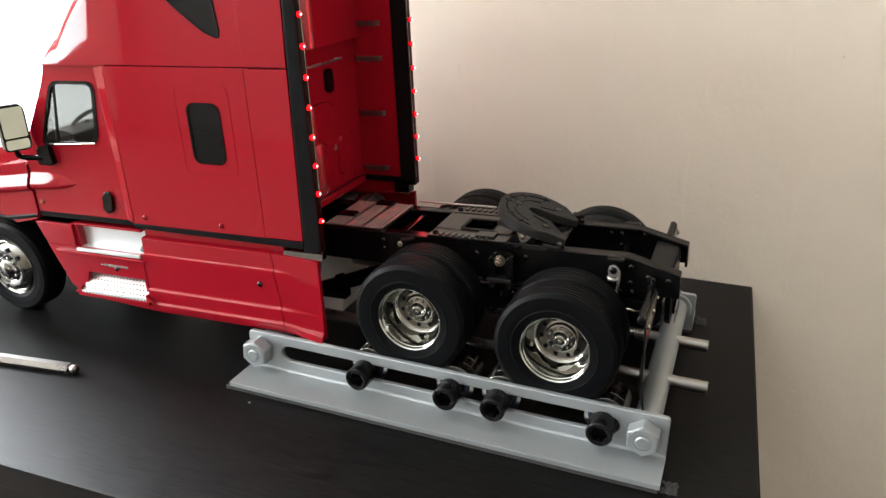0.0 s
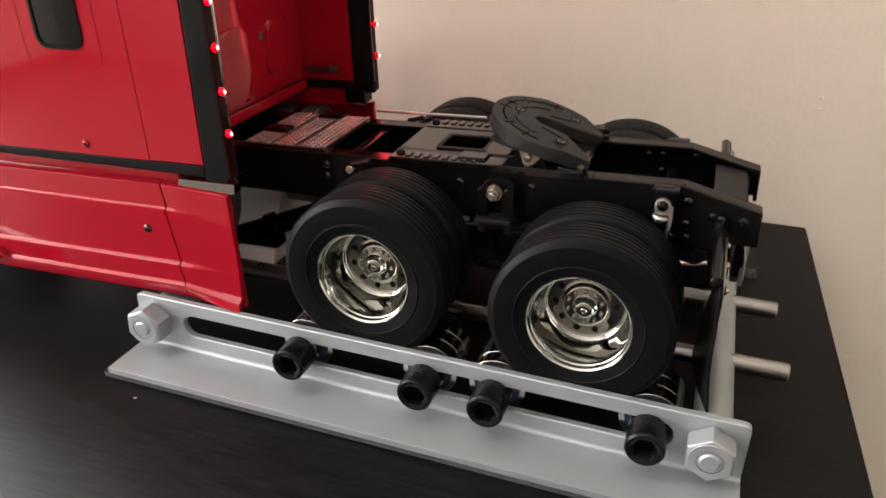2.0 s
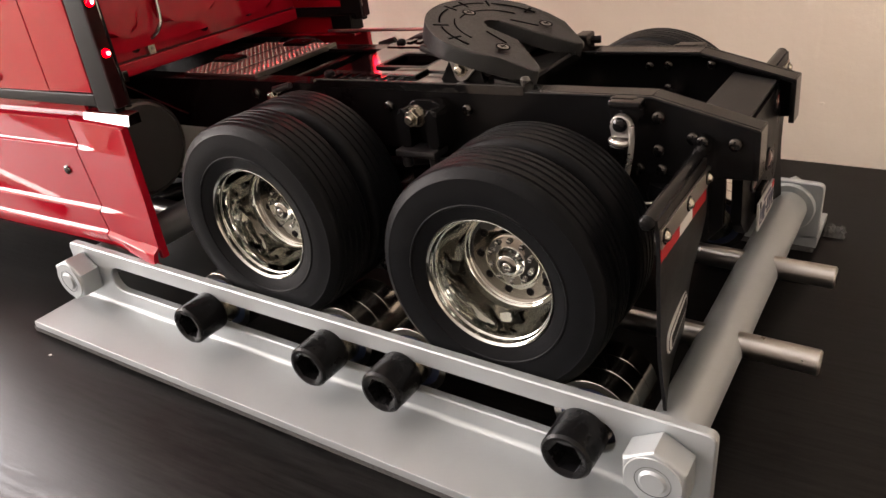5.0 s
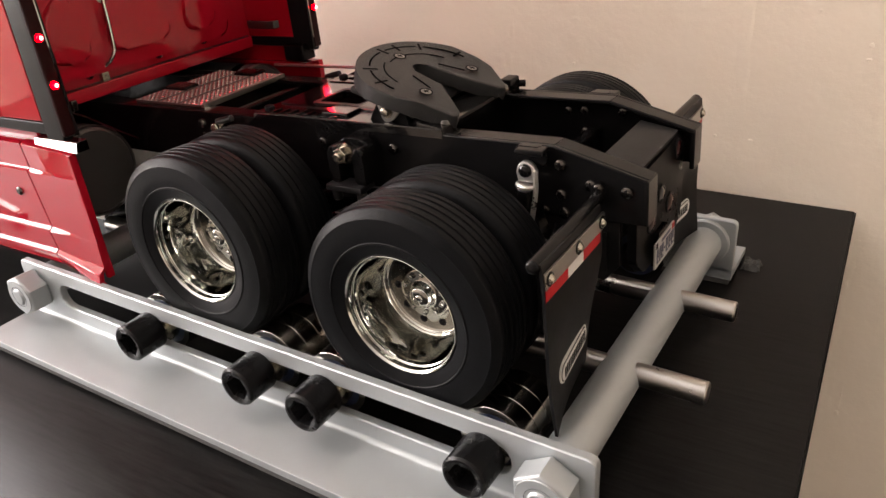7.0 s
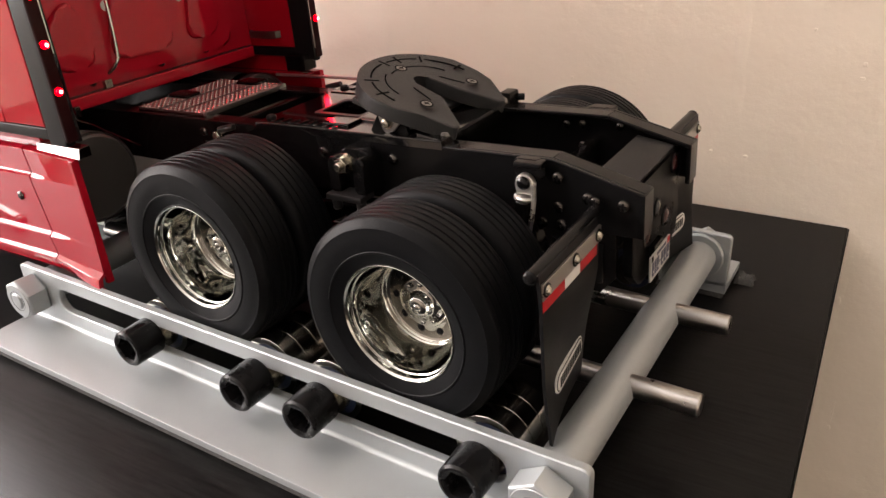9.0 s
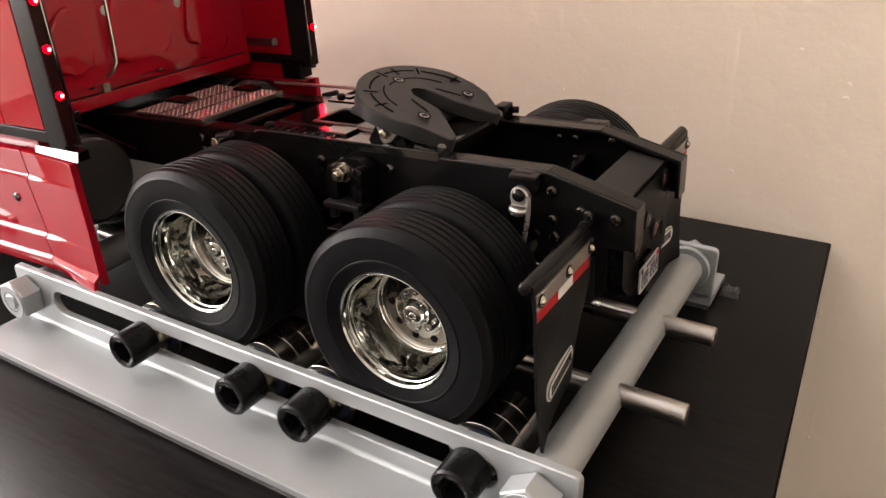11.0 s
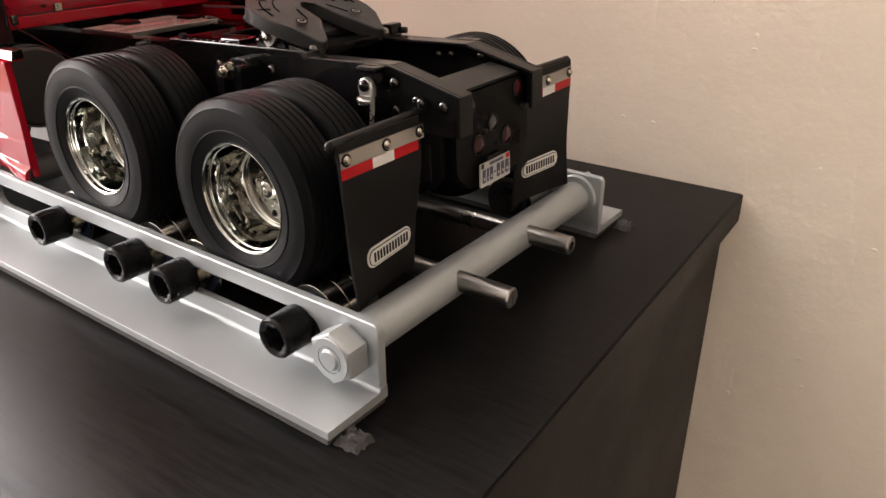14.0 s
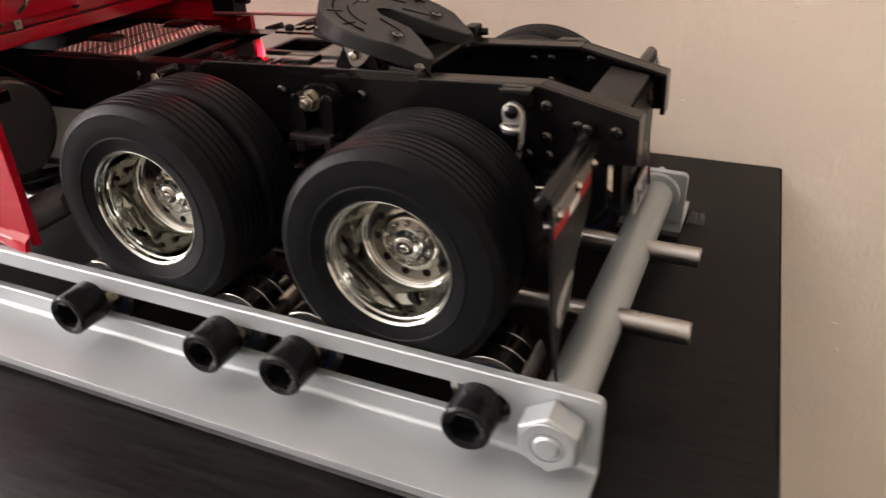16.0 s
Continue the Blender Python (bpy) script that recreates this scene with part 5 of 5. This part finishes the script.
def cab_side(side):
    s = side
    a, b = s * 0.0900, s * 0.0870
    win = rounded(-0.2632, -0.2375, 0.1105, 0.1520, 0.0055)
    panel = part("sleeper_side", holed([(SLEEP_X0 + 0.001, CAB_Z0), (SLEEP_X1 - 0.0001, CAB_Z0), (SLEEP_X1 - 0.0001, SEAM_Z), (SLEEP_X0 + 0.001, SEAM_Z)], win, a, b), RED, truck)
    part("window_rim", holed(rounded(-0.2644, -0.2363, 0.1093, 0.1532, 0.0065), rounded(-0.2628, -0.2379, 0.1109, 0.1516, 0.0052), s * 0.0907, s * 0.0890), GLOSS_BLACK, panel)
    part("window_pane", prism(rounded(-0.2630, -0.2378, 0.1108, 0.1517, 0.005), s * 0.0900, s * 0.0892, "y"), SMOKE, panel)
    part("window_bar", box(-0.2622, -0.2386, min(s * 0.0900, s * 0.0902), max(s * 0.0900, s * 0.0902), 0.1325, 0.1332), BLACK_TRIM, panel)
    part("raised_frame", holed(rounded(-0.2735, -0.2275, 0.1010, 0.1655, 0.006), rounded(-0.2727, -0.2283, 0.1018, 0.1647, 0.0053), s * 0.09022, s * 0.0898), RED, panel)
    for x in (-0.3215, -0.2500):
        screw_head(x, 0.0625, s * 0.0900, side, 0.0021, panel).data.materials[0] = RED
    part("joint_backing", box(SLEEP_X1 - 0.004, SLEEP_X1 + 0.004, min(s * 0.0878, s * 0.0897), max(s * 0.0878, s * 0.0897), CAB_Z0, SEAM_Z), RED, panel)
    # stepped post between door and sleeper
    post = bmesh.new()
    ends = [[post.verts.new((x, s * y, z)) for x, y in ((SLEEP_X0 + 0.0012, 0.08995), (SLEEP_X0 + lean - 0.0062, 0.0852), (SLEEP_X0 + lean - 0.0070, 0.0851), (SLEEP_X0 + lean - 0.0070, 0.0835), (SLEEP_X0 + 0.0012, 0.0835))] for z, lean in ((CAB_Z0, -0.0020), (SEAM_Z - 0.0004, -0.0060))]
    for k in range(5):
        post.faces.new((ends[0][k], ends[0][(k + 1) % 5], ends[1][(k + 1) % 5], ends[1][k]))
    for ring in ends:
        post.faces.new(ring)
    part("door_post", post, RED, panel, sharp=20)
    # door with its window opening
    opening = round_off([(-0.4150, 0.1150), (-0.3585, 0.1190), (-0.3515, 0.1636), (-0.3930, 0.1633)], 0.0078, 6)
    door_out = [(-0.4380, CAB_Z0), (SLEEP_X0 - 0.0022, CAB_Z0), (SLEEP_X0 - 0.0060, SEAM_Z), (-0.3960, SEAM_Z), (-0.4250, 0.1150), (-0.4380, 0.1080)]
    door = part("cab_door", holed(door_out, opening, s * 0.0850, s * 0.0825), RED, truck)
    rim = round_off([(-0.4170, 0.1132), (-0.3568, 0.1174), (-0.3493, 0.1653), (-0.3940, 0.1649)], 0.0088, 6)
    rim_in = round_off([(-0.4138, 0.1160), (-0.3597, 0.1198), (-0.3529, 0.1627), (-0.3922, 0.1623)], 0.0072, 6)
    part("window_rim", holed(rim, rim_in, s * 0.0858, s * 0.0830), GLOSS_BLACK, door)
    part("window_bright_strip", rod((-0.4070, s * 0.0858, 0.1148), (-0.3600, s * 0.0858, 0.1180), 0.0008, 10), CHROME, door)
    pane = part("window_pane", prism(opening, s * 0.0842, s * 0.0836, "y"), CLEAR, door)
    pane.visible_shadow = False
    part("quarter_bar", prism([(-0.4005, 0.1165), (-0.3985, 0.1165), (-0.3905, 0.1625), (-0.3922, 0.1625)], s * 0.0848, s * 0.0834, "y"), BLACK_TRIM, door)
    part("door_handle", prism([(x + 0.12 * (z - 0.07), z) for x, z in rounded(-0.3638, -0.3548, 0.0618, 0.0797, 0.0040)], s * 0.0850, s * 0.0878, "y", 0.0014, 3), GLOSS_BLACK, door)
    part("body_crease", side_fold(s, 0.0849, -0.4376, 0.0800, -0.3900, 0.0830, 1.35, 0.0), RED, door, sharp=60, weighted=False)
    part("post_ridge", pipe([(SLEEP_X0 + 0.0004, s * 0.0888, SEAM_Z - 0.003), (SLEEP_X0 + 0.0006, s * 0.0890, 0.1180), (SLEEP_X0 + 0.0008, s * 0.0892, 0.0780), (SLEEP_X0 + 0.0010, s * 0.0892, CAB_Z0 + 0.001)], 0.0013, 14), RED, panel)
    part("side_marker", lathe([(0, s * 0.0868), (0.0014, s * 0.0866), (0.0022, s * 0.0852), (0, s * 0.0850)], 16, at=(-0.4320, 0, 0.0655)), AMBER, door)
    # black band under the cab
    part("rocker_band", prism([(-0.4400, CAB_Z0), (SLEEP_X0, CAB_Z0), (SLEEP_X0, CAB_Z0 - 0.0045), (-0.4400, CAB_Z0 - 0.0045)], s * 0.0845, s * 0.0800, "y"), BLACK_TRIM, truck)
    part("rocker_band", prism([(SLEEP_X0, CAB_Z0 - 0.0004), (-0.1815, CAB_Z0 - 0.0004), (-0.1815, CAB_Z0 - 0.0062), (SLEEP_X0, CAB_Z0 - 0.0046)], s * 0.0895, s * 0.0840, "y", 0.0008), BLACK_TRIM, truck)
    # extender behind the sleeper: red skin, black rear edge with marker lights
    ext = part("side_extender", prism([(SLEEP_X1 + 0.0004, CAB_Z0), (-0.1815, CAB_Z0), (-0.1785, SEAM_Z - 0.0004), (SLEEP_X1 + 0.0004, SEAM_Z - 0.0004)], s * 0.0900, s * 0.0840, "y", 0.0006), RED, truck)
    part("rear_edge", prism([(-0.1813, CAB_Z0 - 0.0080), (-0.1690, CAB_Z0 - 0.0080), (-0.1670, CAB_Z0), (-0.1670, 0.2600), (-0.1755, 0.2600)], s * 0.0902, s * 0.0850, "y", 0.0010), BLACK_TRIM, ext)
    # the strip's dark red stands for glow from its marker lights
    part("rear_edge_flange", box(-0.1690, -0.1667, min(s * 0.0902, s * 0.0842), max(s * 0.0902, s * 0.0842), CAB_Z0 - 0.0060, 0.2600, 0.0008), LIGHT_BAR, ext, "black light-bar strip with the marker lights' red glow in its colour")
    for k in range(10):
        z = 0.0735 + 0.01965 * k
        light = part("marker_light", lathe([(0, -0.1641), (0.0009, -0.1644), (0.0016, -0.1652), (0.0018, -0.1667), (0, -0.1667)], 14, axis="x", at=(0, s * 0.0878, z)), LED, ext, "small glowing red marker light")
        part("diode", lathe([(0, -0.1639), (0.0005, -0.1640), (0.0008, -0.1643), (0, -0.1650)], 10, axis="x", at=(0, s * 0.0878, z)), LED_CORE, light)
        part("light_bezel", lathe([(0.0018, -0.1667), (0.0024, -0.1667), (0.0022, -0.1662), (0.0018, -0.1662)], 12, closed=True, axis="x", at=(0, s * 0.0878, z)), BLACK, light)
    part("inner_edge_strip", box(-0.1675, -0.1669, min(s * 0.0839, s * 0.0845), max(s * 0.0839, s * 0.0845), CAB_Z0, 0.2600), CHROME, ext)
    part("rear_edge_inner", box(-0.1818, -0.1672, min(s * 0.0826, s * 0.0850), max(s * 0.0826, s * 0.0850), CAB_Z0 - 0.0070, 0.2600, 0.0005), BLACK_TRIM, ext)
    part("extender_lining", box(BACK_X, -0.1820, min(s * 0.0835, s * 0.0840), max(s * 0.0835, s * 0.0840), CAB_Z0, 0.2580), RED, ext)
    # rungs on the inner face of the extender
    for z in (0.0646, 0.1137, 0.1603, 0.1891, 0.2190):
        strap = prism([(-0.2163, s * 0.0834), (-0.2150, s * 0.0800), (-0.2110, s * 0.0788), (-0.1975, s * 0.0788), (-0.1935, s * 0.0800), (-0.1922, s * 0.0834), (-0.1932, s * 0.0834), (-0.1944, s * 0.0808), (-0.1978, s * 0.0797), (-0.2107, s * 0.0797), (-0.2141, s * 0.0808), (-0.2153, s * 0.0834)], z - 0.0021, z + 0.0021, "z", 0.0003)
        part("rung", strap, DULL_STEEL, ext, "grey metal grab rung")


for side in (-1, 1):
    cab_side(side)

# rear wall of the sleeper with pressed ribs
back = part("cab_rear_wall", box(BACK_X - 0.002, BACK_X, -0.0835, 0.0835, 0.0503, SEAM_Z - 0.0006, 0.0004), RED, truck)
part("roof_rear_wall", box(BACK_X - 0.002, BACK_X, -0.0835, 0.0835, SEAM_Z + 0.0006, 0.2580, 0.0004), RED, truck)
for outline in ([(-0.066, 0.062), (0.066, 0.062), (0.066, 0.100), (0.040, 0.116), (0.030, 0.134), (-0.030, 0.134), (-0.040, 0.116), (-0.066, 0.100)], [(-0.022, 0.070), (0.022, 0.070), (0.016, 0.104), (-0.016, 0.104)], [(0.030, 0.070), (0.056, 0.070), (0.056, 0.094), (0.038, 0.106)], [(-0.030, 0.070), (-0.056, 0.070), (-0.056, 0.094), (-0.038, 0.106)]):
    pts = round_off(outline, 0.010, 5)
    part("pressed_panel", prism(pts, BACK_X - 0.0005, BACK_X + (0.0028 if len(outline) > 5 else 0.0052), "x", 0.0024, 4), RED, back)
part("lower_sill", prism([(-0.0832, 0.0504), (0.0832, 0.0504), (0.0832, 0.0570), (-0.0832, 0.0570)], BACK_X, BACK_X + 0.0016, "x", 0.0007), RED, back)
for y in (-0.0320, 0.0320):
    part("rear_window", prism(rounded(y - 0.0048, y + 0.0048, 0.1400, 0.1590, 0.0042), BACK_X, BACK_X + 0.0036, "x", 0.0003), BLACK, back)
part("lock", lathe([(0, BACK_X + 0.0030), (0.0026, BACK_X + 0.0028), (0.0034, BACK_X + 0.0012), (0.0040, BACK_X), (0, BACK_X)], 24, axis="x", at=(0, -0.0180, 0.0975)), STEEL, back)
part("lock", lathe([(0, BACK_X + 0.0030), (0.0026, BACK_X + 0.0028), (0.0034, BACK_X + 0.0012), (0.0040, BACK_X), (0, BACK_X)], 24, axis="x", at=(0, 0.0310, 0.0945)), STEEL, back)
part("grab_rail", pipe([(BACK_X + 0.0010, -0.0270, 0.0640), (BACK_X + 0.0060, -0.0230, 0.0690), (BACK_X + 0.0065, -0.0205, 0.0780), (BACK_X + 0.0065, -0.0190, 0.1200), (BACK_X + 0.0060, -0.0185, 0.1480), (BACK_X + 0.0010, -0.0185, 0.1540)], 0.0010, 12), CHROME, back)
part("grab_rail", pipe([(BACK_X + 0.0010, -0.0400, 0.1665), (BACK_X + 0.0060, -0.0380, 0.1660), (BACK_X + 0.0060, 0.0440, 0.1648), (BACK_X + 0.0010, 0.0460, 0.1648)], 0.0009, 12), STEEL, back)
part("rail_bracket", box(BACK_X, BACK_X + 0.0027, -0.0300, -0.0255, 0.0575, 0.0645, 0.0003), ZINC, back)
for y, z in ((-0.0280, 0.0605), (-0.0360, 0.0620), (0.0440, 0.0625), (0.0100, 0.0620)):
    part("wall_screw", lathe([(0, BACK_X + 0.0028), (0.0012, BACK_X + 0.0026), (0.0019, BACK_X + 0.0014), (0.0019, BACK_X), (0, BACK_X)], 16, axis="x", at=(0, y, z)), BLACK_CHROME, back)

# roof: drawn out along the truck and rounded at its shoulders
def roof_shell():
    """A lofted roof: sections across the truck that grow from the low front to the full height behind."""
    bm = bmesh.new()
    rows = []
    for i in range(25):
        t = i / 24
        x = -0.3950 + 0.1830 * t ** 1.5
        u = min(1.0, (x + 0.3950) / 0.120)
        top = SEAM_Z + 0.0030 + 0.0860 * math.sin(u * math.pi / 2) ** 0.78
        half = 0.0900 - 0.0030 * (1 - u) ** 3
        r = min(0.016 + 0.010 * (1 - u), (top - SEAM_Z) * 0.85)
        row = [(-half, SEAM_Z + 0.0008), (-half, SEAM_Z + 0.0008 + 0.35 * (top - r - SEAM_Z)), (-half + 0.0006, top - r)]
        row += [(-half + 0.0006 + r * (1 - math.cos(radians(a))), top - r + r * math.sin(radians(a))) for a in (10, 20, 30, 40, 50, 60, 70, 80, 90)]
        row += [(-y, z) for y, z in row[::-1]]
        rows.append([bm.verts.new((x, y, z)) for y, z in row])
    for p, q in zip(rows, rows[1:]):
        for j in range(len(p) - 1):
            bm.faces.new((p[j], p[j + 1], q[j + 1], q[j]))
    bm.faces.new(rows[0])
    bm.faces.new(rows[-1])
    return bm


roof = part("roof_fairing", roof_shell(), RED, truck, sharp=45)
for s in (-1, 1):
    part("roof_extender", prism([(SLEEP_X1 + 0.0004, SEAM_Z + 0.0006), (-0.1785, SEAM_Z + 0.0006), (-0.1755, 0.2600), (SLEEP_X1 + 0.0004, 0.2640)], s * 0.0903, s * 0.0840, "y", 0.0006), RED, truck)
    pane = round_off([(-0.2850, 0.2400), (-0.2620, 0.2180), (-0.2400, 0.2010), (-0.2285, 0.1965), (-0.2270, 0.2000), (-0.2310, 0.2400)], 0.004)
    part("roof_window", prism(pane, s * 0.0898, s * 0.0904, "y"), SMOKE, roof)
    part("roof_window_rim", pipe([(x, s * 0.0902, z) for x, z in pane + pane[:1]], 0.0006, 8, steps=1), BLACK_TRIM, roof)
part("drip_rail", prism([(-0.3950, SEAM_Z - 0.0015), (-0.3330, SEAM_Z - 0.0015), (-0.3330, SEAM_Z + 0.0012), (-0.3950, SEAM_Z + 0.0012)], -0.0880, 0.0880, "y", 0.0008), RED, roof)

# cab front: pillars, screen, dash, hood and fenders
for s in (-1, 1):
    part("windscreen_pillar", rod((-0.3930, s * 0.0815, SEAM_Z), (-0.4290, s * 0.0815, 0.1080), 0.0035, 12), RED, truck)
screen = part("windscreen", prism([(-0.3945, SEAM_Z - 0.002), (-0.4300, 0.1090), (-0.4308, 0.1090), (-0.3953, SEAM_Z - 0.002)], -0.0790, 0.0790, "y"), CLEAR, truck)
screen.visible_shadow = False
dash = part("dashboard", prism(round_off([(-0.4300, 0.0700), (-0.3840, 0.0700), (-0.3860, 0.1230), (-0.4060, 0.1265), (-0.4290, 0.1120)], 0.004), -0.0800, 0.0800, "y", 0.002), LINER, truck)
wheel_bm = lathe([(0.0150 + 0.0016 * math.cos(radians(a)), 0.0018 * math.sin(radians(a))) for a in range(0, 360, 45)], 28, closed=True, axis="x")
steer = part("steering_wheel", wheel_bm, LINER, truck)
steer.matrix_basis = pose(-0.4040, -0.0500, 0.1230, 0, 40, 0)
part("steering_hub", lathe([(0, -0.0022), (0.0050, -0.0018), (0.0060, 0.0), (0.0040, 0.0030), (0, 0.0034)], 20, axis="x"), LINER, steer)
part("steering_spoke", box(-0.0010, 0.0010, -0.0146, 0.0146, -0.0016, 0.0016, 0.0005), LINER, steer)
part("steering_column", rod((-0.4040, -0.0500, 0.1230), (-0.4180, -0.0500, 0.1110), 0.0025, 10), LINER, truck)
for s in (-1, 1):
    seat = part("cab_seat", box(-0.3600, -0.3350, s * 0.042 - 0.018, s * 0.042 + 0.018, 0.0600, 0.1260, 0.004), LINER, truck)
    part("seat_back", box(-0.3740, -0.3400, s * 0.046 - 0.018, s * 0.046 + 0.018, 0.1080, 0.1420, 0.009, 4), LINER, seat)
    part("seat_cushion", box(-0.3780, -0.3460, s * 0.046 - 0.018, s * 0.046 + 0.018, 0.1080, 0.1290, 0.006, 4), LINER, seat)
part("cab_floor", box(-0.4300, BACK_X, -0.0820, 0.0820, 0.0560, 0.0580), LINER, truck)
part("sleeper_partition", box(-0.3300, -0.3280, -0.0820, 0.0820, 0.0580, SEAM_Z - 0.001), LINER, truck)
hood_line = round_off([(-0.4310, 0.0600), (-0.4310, 0.1120), (-0.4700, 0.1060), (-0.5300, 0.0980), (-0.5750, 0.0820), (-0.5980, 0.0500), (-0.6000, 0.0100), (-0.5500, 0.0300), (-0.5450, 0.0600)], 0.008)
part("hood", prism(hood_line, -0.0660, 0.0660, "y", 0.008, 3), RED, truck)
for s in (-1, 1):
    fender = part("fender", prism(round_off([(AXLE_F + 0.050, 0.0500), (-0.4390, 0.0560), (-0.4390, 0.0985), (-0.4700, 0.0940), (-0.5200, 0.0850), (-0.5480, 0.0640), (-0.5600, 0.0200), (-0.5500, 0.0000)] + [(AXLE_F + 0.0500 * math.cos(radians(a)), 0.0500 * math.sin(radians(a))) for a in range(170, 60, -12)], 0.002), s * 0.0640, s * 0.0865, "y", 0.003), RED, truck)
    part("fender_fold", side_fold(s, 0.0864, -0.4396, 0.0790, -0.5150, 0.0700, 1.35, 0.6), RED, fender, sharp=60, weighted=False)
    part("fender_lip", pipe([(AXLE_F + 0.0495 * math.cos(radians(a)), s * 0.0860, 0.0495 * math.sin(radians(a))) for a in range(170, 64, -12)] + [(-0.4400, s * 0.0850, 0.0530)], 0.0022, 10, steps=2), BLACK_TRIM, truck)
    foot = part("mirror_foot", prism(round_off([(-0.4210, 0.0985), (-0.4050, 0.0985), (-0.4070, 0.1150), (-0.4190, 0.1130)], 0.002), s * 0.0850, s * 0.0900, "y", 0.0015), BLACK, truck)
    part("mirror_arm", pipe([(-0.4150, s * 0.0880, 0.1040), (-0.4300, s * 0.0960, 0.1060), (-0.4300, s * 0.1000, 0.1140)], 0.0022, 10), BLACK, foot)
    case = part("mirror_case", prism(round_off([(s * 0.0880, 0.1120), (s * 0.1080, 0.1120), (s * 0.1085, 0.1440), (s * 0.1060, 0.1480), (s * 0.0905, 0.1480), (s * 0.0880, 0.1440)], 0.003), -0.4330, -0.4250, "x", 0.0015), BLACK, foot)
    case.matrix_basis = Matrix.Translation((-0.429, s * 0.098, 0)) @ pose(0, 0, 0, 0, 0, s * 24) @ Matrix.Translation((0.429, -s * 0.098, 0))
    part("mirror_glass", prism(rounded(min(s * 0.0895, s * 0.1070), max(s * 0.0895, s * 0.1070), 0.1225, 0.1460, 0.0015), -0.4251, -0.4244, "x"), MIRROR, case)
    part("spot_mirror", prism(rounded(min(s * 0.0895, s * 0.1070), max(s * 0.0895, s * 0.1070), 0.1135, 0.1210, 0.0015), -0.4251, -0.4244, "x", 0.0003), MIRROR, case)
part("front_bumper", box(-0.6040, -0.5600, -0.0860, 0.0860, -0.0150, 0.0120, 0.004), RED, truck)

# the cab sits a little off the chassis centre
for ob in set(truck.children) - before_cab:
    ob.matrix_basis = Matrix.Translation((0, -0.0035, 0)) @ Matrix.Diagonal((1, 0.961, 1, 1)) @ ob.matrix_basis
